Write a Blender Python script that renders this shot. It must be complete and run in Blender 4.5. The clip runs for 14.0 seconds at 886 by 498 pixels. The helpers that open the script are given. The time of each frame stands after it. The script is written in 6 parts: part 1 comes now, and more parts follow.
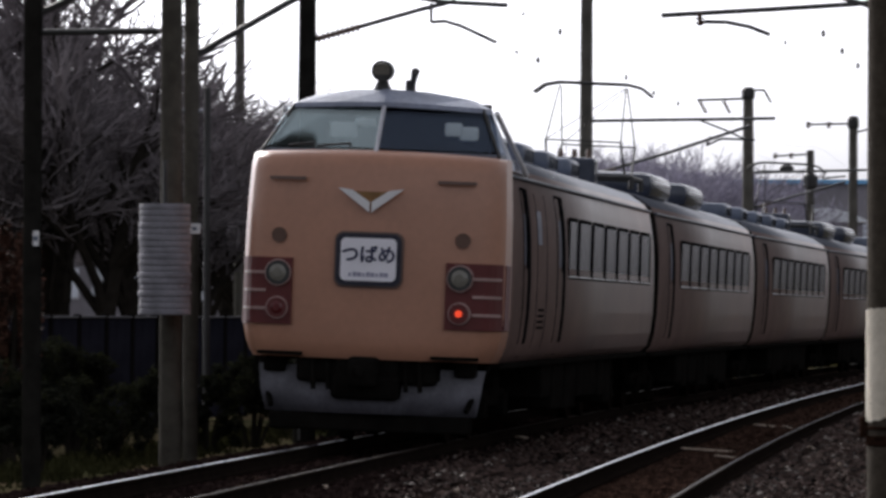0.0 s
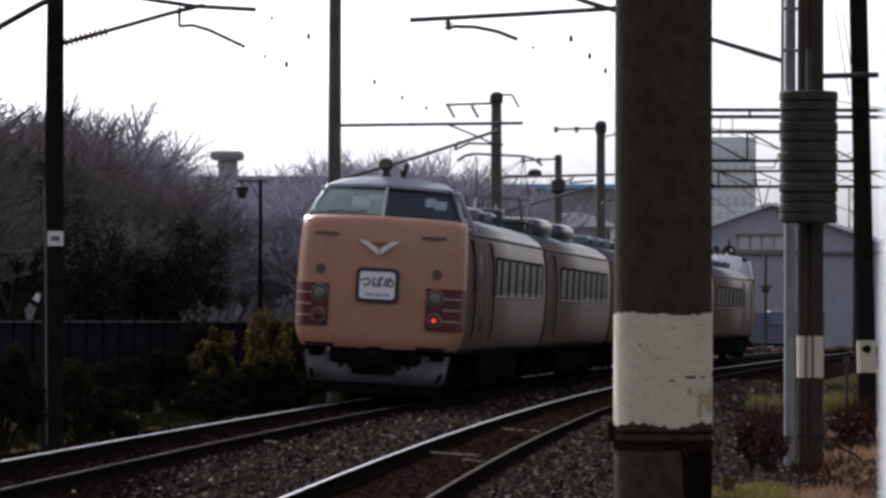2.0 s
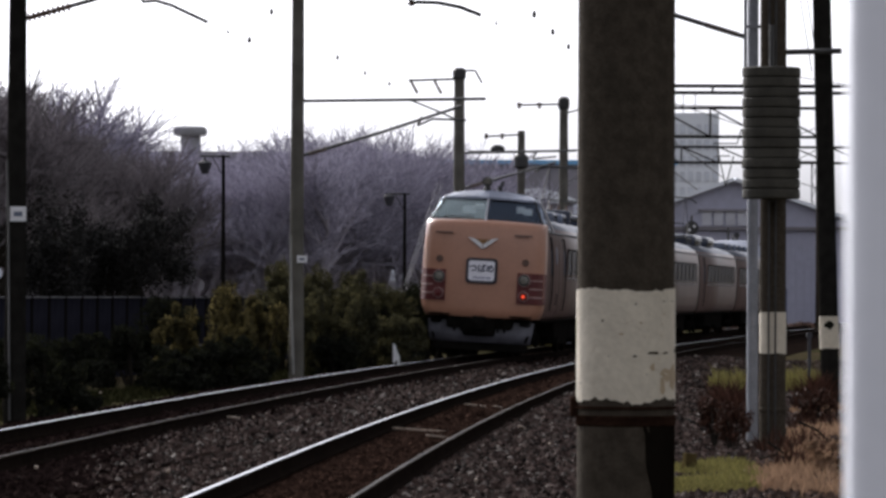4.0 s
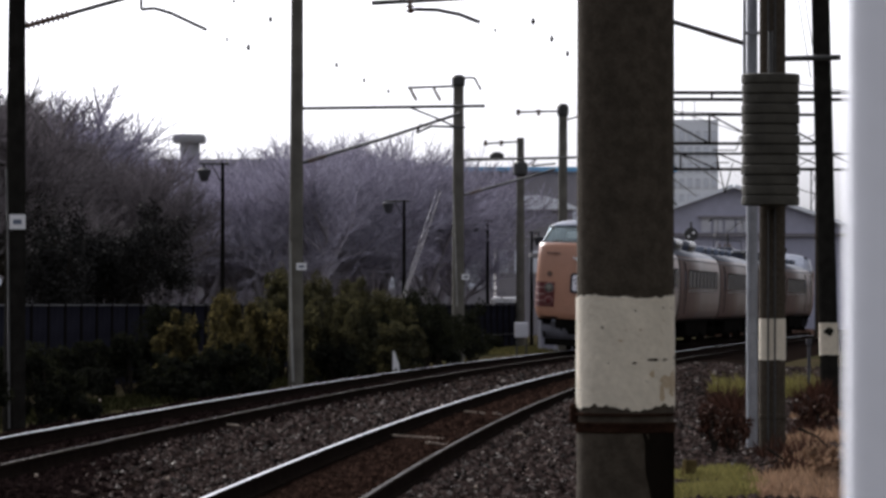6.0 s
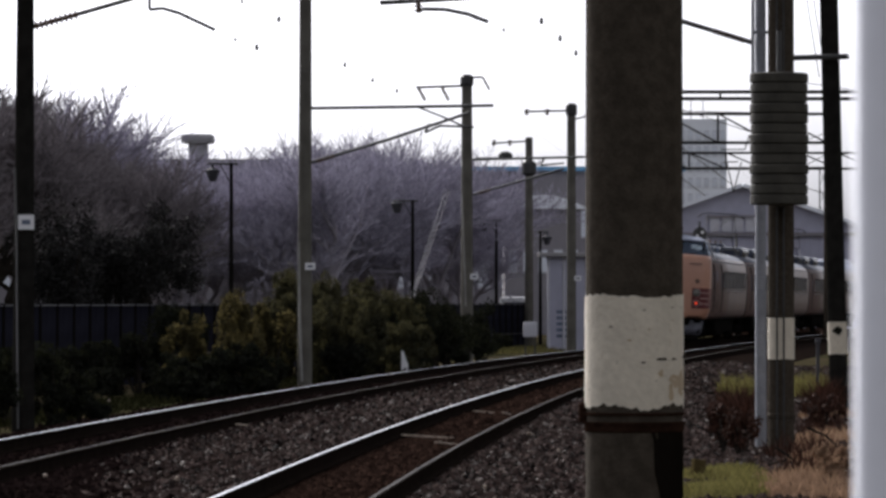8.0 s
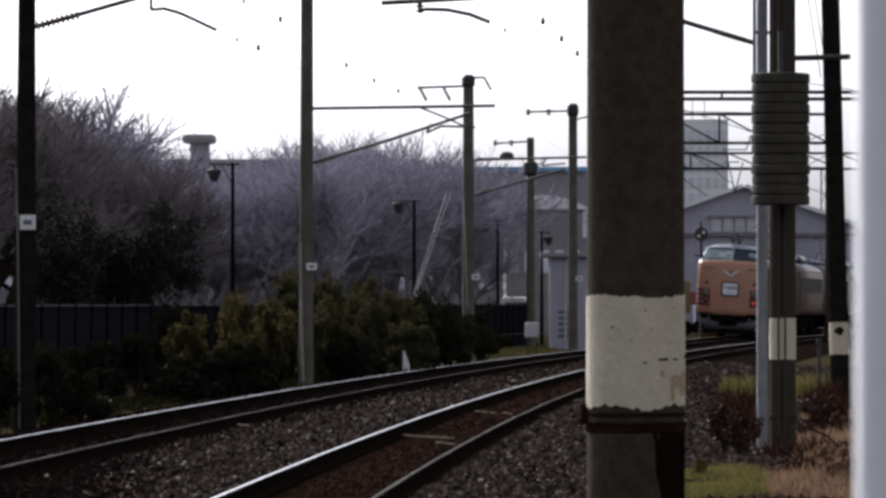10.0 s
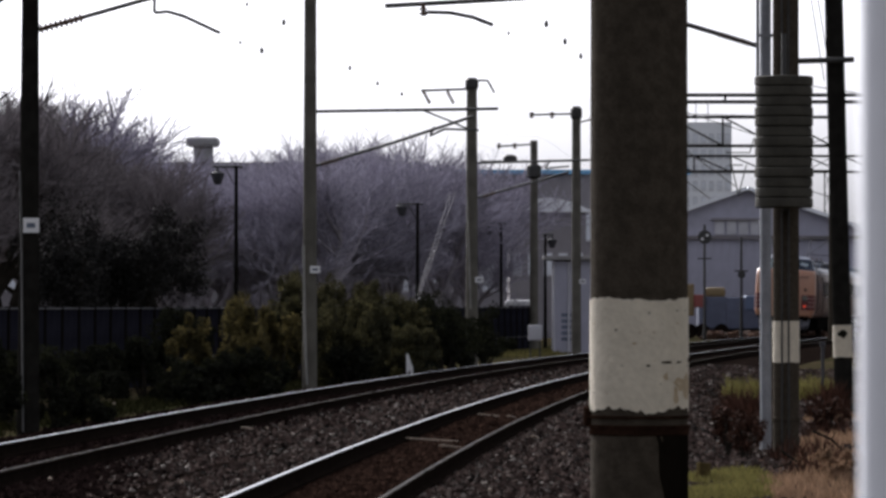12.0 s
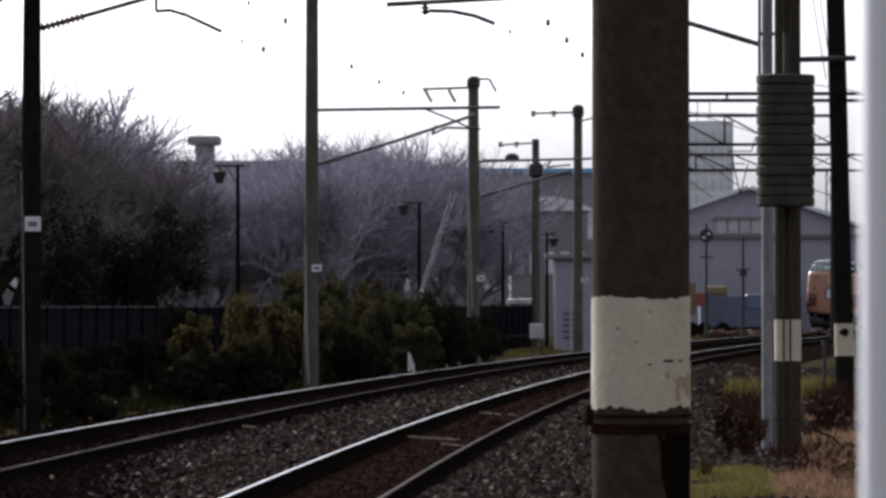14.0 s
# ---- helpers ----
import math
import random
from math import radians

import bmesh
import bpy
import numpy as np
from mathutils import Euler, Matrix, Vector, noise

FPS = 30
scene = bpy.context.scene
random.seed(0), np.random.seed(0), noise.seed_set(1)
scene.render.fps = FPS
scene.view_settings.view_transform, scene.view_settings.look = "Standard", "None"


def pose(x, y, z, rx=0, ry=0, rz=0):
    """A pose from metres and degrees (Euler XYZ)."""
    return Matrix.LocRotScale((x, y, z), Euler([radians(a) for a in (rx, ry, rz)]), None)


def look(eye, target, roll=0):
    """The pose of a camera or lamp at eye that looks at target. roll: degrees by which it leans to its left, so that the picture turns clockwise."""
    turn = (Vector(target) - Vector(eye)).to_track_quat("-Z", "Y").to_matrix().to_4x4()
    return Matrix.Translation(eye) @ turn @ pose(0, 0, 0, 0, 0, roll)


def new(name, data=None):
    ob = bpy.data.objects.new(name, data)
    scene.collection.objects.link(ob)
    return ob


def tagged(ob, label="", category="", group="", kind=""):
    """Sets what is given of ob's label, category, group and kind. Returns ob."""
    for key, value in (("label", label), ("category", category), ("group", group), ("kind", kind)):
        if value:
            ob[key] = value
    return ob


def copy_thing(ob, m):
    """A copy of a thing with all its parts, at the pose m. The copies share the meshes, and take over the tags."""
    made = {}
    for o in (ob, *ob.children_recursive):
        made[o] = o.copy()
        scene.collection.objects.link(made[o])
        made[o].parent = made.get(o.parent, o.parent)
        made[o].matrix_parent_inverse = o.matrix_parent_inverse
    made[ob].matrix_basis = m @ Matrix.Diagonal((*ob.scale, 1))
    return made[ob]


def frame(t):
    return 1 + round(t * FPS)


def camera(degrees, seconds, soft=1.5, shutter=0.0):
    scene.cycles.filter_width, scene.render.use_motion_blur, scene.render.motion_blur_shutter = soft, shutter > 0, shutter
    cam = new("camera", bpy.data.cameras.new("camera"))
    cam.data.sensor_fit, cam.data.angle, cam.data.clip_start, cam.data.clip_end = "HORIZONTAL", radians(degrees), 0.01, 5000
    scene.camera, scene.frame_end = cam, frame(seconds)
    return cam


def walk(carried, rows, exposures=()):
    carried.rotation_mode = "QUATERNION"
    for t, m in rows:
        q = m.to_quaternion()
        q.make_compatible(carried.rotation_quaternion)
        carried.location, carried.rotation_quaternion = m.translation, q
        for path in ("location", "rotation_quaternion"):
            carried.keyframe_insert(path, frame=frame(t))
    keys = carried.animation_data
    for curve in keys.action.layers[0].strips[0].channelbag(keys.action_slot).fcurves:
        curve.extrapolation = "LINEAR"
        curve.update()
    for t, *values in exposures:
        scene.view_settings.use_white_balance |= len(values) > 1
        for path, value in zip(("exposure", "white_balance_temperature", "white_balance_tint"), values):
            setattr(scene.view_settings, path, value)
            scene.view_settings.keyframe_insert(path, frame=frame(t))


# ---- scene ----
EYE = 1.46          # lens height over the rail heads
DEEP = 1.045        # depth of the plan against its first layout
PLAN = 8300.0       # rays of the plan are drawn in this unit
FOC = PLAN * DEEP   # focal length, picture width 1568
FOV = 2 * math.degrees(math.atan(784 / FOC))
cam = camera(FOV, 14.0, soft=3.0, shutter=0.15)
cam.data.dof.use_dof, cam.data.dof.focus_distance, cam.data.dof.aperture_fstop = True, 75.0, 32.0


def aim(dx, dy, roll=0.0):
    """Camera turned so that the resting view is shifted by dx, dy (in 1/FOC)."""
    yaw = math.degrees(math.atan(dx / FOC))
    pitch = math.degrees(math.atan((99 + dy) / FOC))
    return pose(0, 0, EYE, 90 + pitch, 0, yaw) @ pose(0, 0, 0, 0, 0, roll)


PATH = [(0.0, 485.4, 18.4, 0.2), (0.2, 350, 24, 0.2), (0.3, 302, 29, 0.2), (0.4, 263, 28, 0.2), (0.5, 254.2, 26.5, 0.23),
        (1.0, 199.1, 15.8, 0.23), (1.5, 140.9, 30.6, 0.15), (2.0, 39.8, 27.6, 0.15), (2.5, 40.9, 7.1, 0.15), (3.0, -1.0, -29.1, 0.15),
        (3.2, -19, -27, 0.2), (4.3, -27, -12, 0.18), (5.5, -29.1, -5.6, 0.07), (6.0, -27.0, -2.5, 0.08), (6.5, -20.9, -4.6, 0.0),
        (7.0, -15.3, -3.1, 0.0), (7.5, -13.8, -3.6, -0.07), (8.0, -11.7, -3.1, 0.0), (9.3, -10.5, -2, 0.02), (10.5, -8.2, -3.1, 0.0),
        (11.0, -9.2, -2.5, 0.08), (11.5, -6.6, 1.0, -0.07), (12.0, -3.0, 2.5, -0.0), (12.5, 0.0, 1.5, 0.0), (13.0, 1.6, 0.0, 0.0),
        (13.5, 0.0, -1.0, 0.07), (14.0, 0.0, 0.0, 0.0)]
walk(cam, [(t, aim(dx, dy, roll)) for t, dx, dy, roll in PATH],
     exposures=[(0.0, 0.20), (0.5, 0.40), (1.0, 0.37), (1.5, 0.24), (2.5, 0.21), (3.0, 0.40), (5.5, 0.42), (6.5, 0.35), (8.0, 0.28), (10.5, 0.23), (14.0, 0.19)])

# ---- light ----
SUN_AZ, SUN_EL = -28.0, 28.0      # degrees from the view's axis (left is negative), and up
world = bpy.data.worlds.new("sky")
scene.world = world
world.use_nodes = True
wn = world.node_tree
sky = wn.nodes.new("ShaderNodeTexSky")
sky.sky_type, sky.sun_disc = "NISHITA", False
sky.sun_elevation, sky.sun_rotation = radians(SUN_EL), radians(SUN_AZ)
sky.dust_density, sky.air_density, sky.ozone_density = 5.0, 1.0, 1.0
wn.nodes["Background"].inputs["Strength"].default_value = 0.15
haze = wn.nodes.new("ShaderNodeHueSaturation")      # thin white winter haze takes the colour out of the sky
haze.inputs["Saturation"].default_value = 0.06
wn.links.new(sky.outputs[0], haze.inputs["Color"])
cool = wn.nodes.new("ShaderNodeMix")
cool.data_type, cool.blend_type = "RGBA", "MULTIPLY"
cool.inputs[0].default_value, cool.inputs[7].default_value = 1.0, (0.96, 0.97, 1.06, 1)
wn.links.new(haze.outputs[0], cool.inputs[6])
wn.links.new(cool.outputs[2], wn.nodes["Background"].inputs["Color"])
sun = new("sun", bpy.data.lights.new("sun", "SUN"))
sun.data.energy, sun.data.angle, sun.data.color = 2.2, radians(0.8), (1.0, 0.95, 0.88)
sd = Vector((math.sin(radians(SUN_AZ)) * math.cos(radians(SUN_EL)), math.cos(radians(SUN_AZ)) * math.cos(radians(SUN_EL)), math.sin(radians(SUN_EL))))
sun.matrix_basis = look(sd * 50, (0, 0, 0))


# ---- materials ----
def material(name, colour, rough=0.7, metal=0.0, grain=8.0, vary=0.25, bump=0.0, fine=60.0, second=None, emit=None, strength=0.0, spec=0.5, random_vary=0.0):
    """Procedural surface: coarse stains and fine grain over a base colour, with relief."""
    m = bpy.data.materials.new(name)
    m.use_nodes = True
    nt = m.node_tree
    b = nt.nodes["Principled BSDF"]
    b.inputs["Roughness"].default_value, b.inputs["Metallic"].default_value = rough, metal
    b.inputs["Specular IOR Level"].default_value = spec
    tc = nt.nodes.new("ShaderNodeTexCoord")
    n1, n2 = nt.nodes.new("ShaderNodeTexNoise"), nt.nodes.new("ShaderNodeTexNoise")
    n1.inputs["Scale"].default_value, n2.inputs["Scale"].default_value = grain, fine
    n1.inputs["Detail"].default_value = 6
    for n in (n1, n2):
        nt.links.new(tc.outputs["Object"], n.inputs["Vector"])
    mix = nt.nodes.new("ShaderNodeMix")
    mix.data_type = "RGBA"
    dark = second or tuple(c * (1 - vary) for c in colour)
    mix.inputs[6].default_value, mix.inputs[7].default_value = (*dark, 1), (*colour, 1)
    ramp = nt.nodes.new("ShaderNodeValToRGB")
    ramp.color_ramp.elements[0].position, ramp.color_ramp.elements[1].position = 0.36, 0.62
    nt.links.new(n1.outputs["Fac"], ramp.inputs["Fac"])
    nt.links.new(ramp.outputs["Color"], mix.inputs[0])
    hsv = nt.nodes.new("ShaderNodeHueSaturation")
    nt.links.new(mix.outputs[2], hsv.inputs["Color"])
    mr = nt.nodes.new("ShaderNodeMapRange")
    mr.inputs["To Min"].default_value, mr.inputs["To Max"].default_value = 1 - vary, 1 + vary
    nt.links.new(n2.outputs["Fac"], mr.inputs["Value"])
    last = mr.outputs["Result"]
    if random_vary:
        oi = nt.nodes.new("ShaderNodeNewGeometry")
        m2 = nt.nodes.new("ShaderNodeMapRange")
        m2.inputs["To Min"].default_value, m2.inputs["To Max"].default_value = 1 - random_vary, 1 + random_vary
        nt.links.new(oi.outputs["Random Per Island"], m2.inputs["Value"])
        mm = nt.nodes.new("ShaderNodeMath")
        mm.operation = "MULTIPLY"
        nt.links.new(last, mm.inputs[0])
        nt.links.new(m2.outputs["Result"], mm.inputs[1])
        last = mm.outputs[0]
    nt.links.new(last, hsv.inputs["Value"])
    nt.links.new(hsv.outputs["Color"], b.inputs["Base Color"])
    if bump:
        bp = nt.nodes.new("ShaderNodeBump")
        bp.inputs["Strength"].default_value, bp.inputs["Distance"].default_value = bump, 0.02
        nt.links.new(n2.outputs["Fac"], bp.inputs["Height"])
        nt.links.new(bp.outputs["Normal"], b.inputs["Normal"])
    if emit:
        b.inputs["Emission Color"].default_value, b.inputs["Emission Strength"].default_value = (*emit, 1), strength
    return m


M = {
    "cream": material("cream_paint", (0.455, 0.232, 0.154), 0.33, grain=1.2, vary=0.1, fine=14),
    "red": material("maroon_paint", (0.11, 0.014, 0.014), 0.55, grain=2, vary=0.1, fine=20),
    "roof": material("slate_grey_roof_paint", (0.085, 0.095, 0.125), 0.5, grain=2, vary=0.3, fine=25),
    "skirt": material("grey_skirt_paint", (0.15, 0.15, 0.18), 0.6, grain=3, vary=0.35, fine=25),
    "under": material("grimy_underframe", (0.012, 0.011, 0.010), 0.9, grain=4, vary=0.4, fine=30, spec=0.0),
    "unit": material("grey_equipment", (0.135, 0.165, 0.235), 0.38, grain=3, vary=0.3, fine=30),
    "glass": material("grey_window_glass", (0.045, 0.045, 0.072), 0.25, grain=2, vary=0.2, spec=0.15),
    "silver": material("polished_trim", (0.75, 0.76, 0.78), 0.3, 0.6, grain=5, vary=0.1),
    "rubber": material("black_rubber", (0.02, 0.02, 0.02), 0.6, grain=5, vary=0.2),
    "white": material("white_enamel", (0.8, 0.8, 0.82), 0.4, grain=3, vary=0.06),
    "ink": material("dark_blue_ink", (0.016, 0.022, 0.075), 0.5, grain=3, vary=0.1),
    "lens": material("lamp_lens", (0.22, 0.21, 0.18), 0.15, grain=9, vary=0.2),
    "taillit": material("lit_tail_lens", (0.5, 0.03, 0.01), 0.3, emit=(1.0, 0.08, 0.03), strength=0.7),
    "taildim": material("red_tail_lens", (0.12, 0.012, 0.015), 0.25),
    "concrete": material("dark_weathered_concrete", (0.062, 0.051, 0.039), 0.95, grain=22, vary=0.32, bump=0.2, fine=90, spec=0.03),
    "poleband": material("flaking_white_paint", (0.65, 0.585, 0.475), 0.75, grain=6, vary=0.14, bump=0.2, fine=40, spec=0.2),
    "galv": material("galvanised_steel", (0.27, 0.28, 0.31), 0.5, 0.4, grain=4, vary=0.25, fine=40),
    "rust": material("rusty_iron", (0.10, 0.05, 0.032), 0.9, grain=9, vary=0.4, bump=0.5),
    "railtop": material("bright_rail_head", (0.24, 0.25, 0.28), 0.36, 0.9, grain=3, vary=0.2),
    "railside": material("rusty_rail_web", (0.016, 0.012, 0.010), 0.9, grain=6, vary=0.35, spec=0.0),
    "sleeper": material("brown_sleeper", (0.036, 0.024, 0.019), 0.95, grain=5, vary=0.35, bump=0.4, spec=0.0),
    "stone": material("ballast_stone", (0.053, 0.036, 0.031), 0.9, grain=7, vary=0.35, fine=40, random_vary=0.9, spec=0.05),
    "clod": material("dry_earth_clod", (0.115, 0.075, 0.058), 0.95, grain=5, vary=0.4, fine=40, random_vary=0.7, spec=0.0),
    "fairing": material("dark_blue_roof_fairing", (0.045, 0.055, 0.085), 0.24, grain=2, vary=0.25, fine=25),
    "boardrim": material("dark_board_rim", (0.012, 0.014, 0.032), 0.45, grain=3, vary=0.1),
    "cover": material("brown_marker_cover", (0.135, 0.075, 0.055), 0.6, grain=4, vary=0.2),
    "ballast": material("ballast_bed", (0.014, 0.010, 0.0085), 0.95, grain=3, vary=0.4, bump=1.0, fine=25, spec=0.0),
    "soil": material("dry_soil_and_grass", (0.06, 0.045, 0.029), 0.95, grain=0.35, vary=0.3, bump=0.6, fine=9, second=(0.027, 0.03, 0.014), spec=0.0),
    "grass": material("winter_grass", (0.19, 0.165, 0.07), 0.9, grain=1.5, vary=0.3, fine=12, random_vary=0.5, spec=0.0),
    "drygrass": material("dry_grass", (0.27, 0.175, 0.12), 0.9, grain=1.5, vary=0.3, fine=12, random_vary=0.5, spec=0.0),
    "leaf": material("evergreen_leaf", (0.022, 0.023, 0.018), 0.85, grain=1.5, vary=0.3, fine=8, random_vary=0.6, spec=0.0),
    "leafgrey": material("grey_green_leaf", (0.029, 0.028, 0.027), 0.85, grain=1.5, vary=0.3, fine=8, random_vary=0.7, spec=0.1),
    "leafmid": material("dull_green_leaf", (0.050, 0.050, 0.034), 0.85, grain=1.0, vary=0.4, fine=8, random_vary=0.7, spec=0.0),
    "leafy": material("yellow_green_leaf", (0.058, 0.053, 0.031), 0.85, grain=1.0, vary=0.45, fine=8, random_vary=0.75, spec=0.0),
    "leafbrown": material("red_brown_leaf", (0.075, 0.035, 0.024), 0.8, grain=1.5, vary=0.3, fine=8, random_vary=0.6, spec=0.15),
    # bark and twigs of the far trees, paled to stand for haze
    "bark": material("haze_paled_bark", (0.34, 0.315, 0.35), 0.9, grain=3, vary=0.3, fine=15, spec=0.0),
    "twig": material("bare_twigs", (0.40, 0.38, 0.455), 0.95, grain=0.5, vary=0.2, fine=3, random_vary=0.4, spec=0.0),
    "fence": material("dark_fence_wire", (0.022, 0.022, 0.032), 0.9, grain=2, vary=0.3, spec=0.0),
    "iron": material("dark_steel", (0.05, 0.05, 0.05), 0.6, 0.3, grain=5, vary=0.3),
    "ceramic": material("brown_insulator", (0.12, 0.07, 0.05), 0.3, grain=9, vary=0.2),
    "factory": material("pale_cladding", (0.43, 0.43, 0.53), 0.7, grain=0.12, vary=0.15, fine=2),
    "factoryroof": material("weathered_roof_sheet", (0.30, 0.29, 0.30), 0.7, grain=0.15, vary=0.2, fine=3),
    "bluetrim": material("blue_roof_trim", (0.16, 0.42, 0.70), 0.5, grain=1, vary=0.1),
    "dimwall": material("grey_factory_wall", (0.22, 0.205, 0.225), 0.8, grain=0.1, vary=0.15, fine=2),
    "tower": material("white_tower_panel", (0.88, 0.91, 0.97), 0.6, grain=0.2, vary=0.06, fine=2),
    "redsign": material("red_paint", (0.28, 0.07, 0.065), 0.6, grain=1, vary=0.2),
    "bluewall": material("blue_grey_paint", (0.13, 0.15, 0.23), 0.6, grain=0.4, vary=0.2, fine=3),
    "palecon": material("pale_weathered_concrete", (0.13, 0.122, 0.105), 0.9, grain=2.2, vary=0.3, bump=0.15, fine=60, spec=0.25),
    # cream paint darkened and greyed to carry the shade on the sides
    "side": material("shade_toned_side_paint", (0.168, 0.114, 0.101), 0.38, grain=0.8, vary=0.25, fine=6, spec=0.4),
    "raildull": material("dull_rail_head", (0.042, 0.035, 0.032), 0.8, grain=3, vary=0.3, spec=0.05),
    "ruststone": material("rust_dusted_stone", (0.048, 0.028, 0.021), 0.95, grain=7, vary=0.35, fine=40, random_vary=0.5, spec=0.0),
    "stripe": material("dulled_stripe", (0.40, 0.27, 0.25), 0.5, grain=4, vary=0.15),
    "blackcon": material("near_black_matt", (0.020, 0.019, 0.017), 0.95, grain=6, vary=0.35, fine=60, spec=0.0),
    "cabroof": material("blue_grey_cab_roof", (0.27, 0.30, 0.39), 0.5, grain=2, vary=0.3, fine=20),
    "boardwhite": material("name_board_white", (0.90, 0.89, 0.96), 0.5, grain=3, vary=0.05),
    "faint": material("faint_print", (0.34, 0.34, 0.46), 0.5, grain=3, vary=0.1),
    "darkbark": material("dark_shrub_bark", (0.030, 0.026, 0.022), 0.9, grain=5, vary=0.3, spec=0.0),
    "palestone": material("pale_ballast_stone", (0.22, 0.19, 0.17), 0.85, grain=7, vary=0.3, fine=40, random_vary=0.5, spec=0.2),
    "conduit": material("pale_conduit", (0.30, 0.295, 0.28), 0.6, grain=4, vary=0.25, fine=30),
    "gap": material("dark_seam_and_recess_shade", (0.008, 0.008, 0.009), 1.0, grain=5, vary=0.2, spec=0.0),
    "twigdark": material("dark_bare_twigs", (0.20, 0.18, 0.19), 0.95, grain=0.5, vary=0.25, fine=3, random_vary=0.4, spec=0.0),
    "weightpale": material("pale_iron_weight", (0.235, 0.23, 0.26), 0.7, grain=4, vary=0.3, bump=0.3, fine=40),
    "ruststain": material("pale_rust_run", (0.46, 0.36, 0.24), 0.85, grain=9, vary=0.2),
    "soot": material("dark_mark", (0.010, 0.008, 0.006), 0.95, grain=6, vary=0.3, spec=0.0),
    "farglass": material("far_window_glass", (0.80, 0.84, 0.92), 0.3, grain=0.5, vary=0.2),
    "seat": material("white_sun_visor", (0.85, 0.9, 0.9), 0.8, grain=6, vary=0.06),
    "screen": None,
    "weight": material("iron_weight", (0.060, 0.056, 0.046), 0.8, grain=4, vary=0.35, bump=0.3, fine=40, spec=0.2),
    "galvdark": material("dull_galvanised_pipe", (0.10, 0.10, 0.10), 0.6, 0.2, grain=4, vary=0.25, fine=30),
    "galvdull": material("weathered_rail", (0.055, 0.055, 0.065), 0.7, grain=4, vary=0.25, fine=30, spec=0.2),
    "galvpale": material("pale_grey_paint", (0.56, 0.56, 0.61), 0.6, grain=1.5, vary=0.15, fine=20),
    "postwhite": material("glossy_white_post", (0.82, 0.83, 0.90), 0.35, grain=6, vary=0.05),
    "wire": material("dark_wire", (0.09, 0.08, 0.075), 0.6, 0.3),
    "verge": material("dull_verge_grass", (0.04, 0.04, 0.018), 0.9, grain=1.5, vary=0.3, fine=12, random_vary=0.5, spec=0.0),
    "stake": material("yellowed_timber", (0.09, 0.068, 0.03), 0.9, grain=6, vary=0.3, bump=0.3, spec=0.0),
    # stone colour with the shade over the train's track put in
    "shadestone": material("shade_dark_stone", (0.020, 0.013, 0.012), 0.95, grain=7, vary=0.35, fine=40, random_vary=0.6, spec=0.0),
    "darkrust": material("black_rusty_collar", (0.030, 0.016, 0.011), 0.9, grain=14, vary=0.4, bump=0.5, spec=0.0),
    "gold": material("dull_gold_plate", (0.24, 0.13, 0.05), 0.45, 0.3, grain=6, vary=0.2),
    "midcon": material("grey_weathered_concrete", (0.085, 0.078, 0.066), 0.95, grain=6, vary=0.3, bump=0.15, fine=60, spec=0.05),
    "scrap": material("pale_driftwood", (0.42, 0.34, 0.27), 0.9, grain=6, vary=0.3),
    "midwall": material("mid_grey_wall", (0.27, 0.255, 0.28), 0.8, grain=0.1, vary=0.15, fine=2),
    "ventgrey": material("grey_vent_sheet", (0.36, 0.36, 0.38), 0.7, grain=0.5, vary=0.2),
    "vanblue": material("blue_van_paint", (0.13, 0.175, 0.29), 0.4, grain=1, vary=0.1),
    "yellow": material("yellow_paint", (0.24, 0.175, 0.09), 0.6, grain=1, vary=0.2),
}


def translucent(key, colour, share):
    """Leaves that also pass the light of the sun behind them."""
    nt = M[key].node_tree
    b = nt.nodes["Principled BSDF"]
    t, mix = nt.nodes.new("ShaderNodeBsdfTranslucent"), nt.nodes.new("ShaderNodeMixShader")
    t.inputs["Color"].default_value, mix.inputs[0].default_value = (*colour, 1), share
    nt.links.new(b.outputs[0], mix.inputs[1])
    nt.links.new(t.outputs[0], mix.inputs[2])
    nt.links.new(mix.outputs[0], nt.nodes["Material Output"].inputs["Surface"])


translucent("leaf", (0.018, 0.020, 0.009), 0.2)
translucent("leafmid", (0.066, 0.060, 0.028), 0.35)
translucent("leafy", (0.110, 0.090, 0.036), 0.4)
translucent("grass", (0.13, 0.12, 0.04), 0.3)
translucent("drygrass", (0.22, 0.14, 0.09), 0.3)


def clear_glass(name, clear=0.62, sheen=(0.38, 0.47, 0.64)):
    """Thin window glass: part clear, part mirror."""
    m = bpy.data.materials.new(name)
    m.use_nodes = True
    nt = m.node_tree
    nt.nodes.remove(nt.nodes["Principled BSDF"])
    a, b, mix = nt.nodes.new("ShaderNodeBsdfTransparent"), nt.nodes.new("ShaderNodeBsdfGlossy"), nt.nodes.new("ShaderNodeMixShader")
    a.inputs["Color"].default_value = (0.95, 0.97, 0.98, 1)
    b.inputs["Roughness"].default_value, b.inputs["Color"].default_value = 0.05, (*sheen, 1)
    mix.inputs[0].default_value = 1 - clear
    nt.links.new(a.outputs[0], mix.inputs[1])
    nt.links.new(b.outputs[0], mix.inputs[2])
    nt.links.new(mix.outputs[0], nt.nodes["Material Output"].inputs["Surface"])
    return m


M["screen"] = clear_glass("windscreen_glass", 0.91)
# second pane made paler: a brighter sky reflection set into its sheen
M["dustyscreen"] = clear_glass("sky_sheen_windscreen_glass", 0.72, (0.62, 0.74, 0.76))


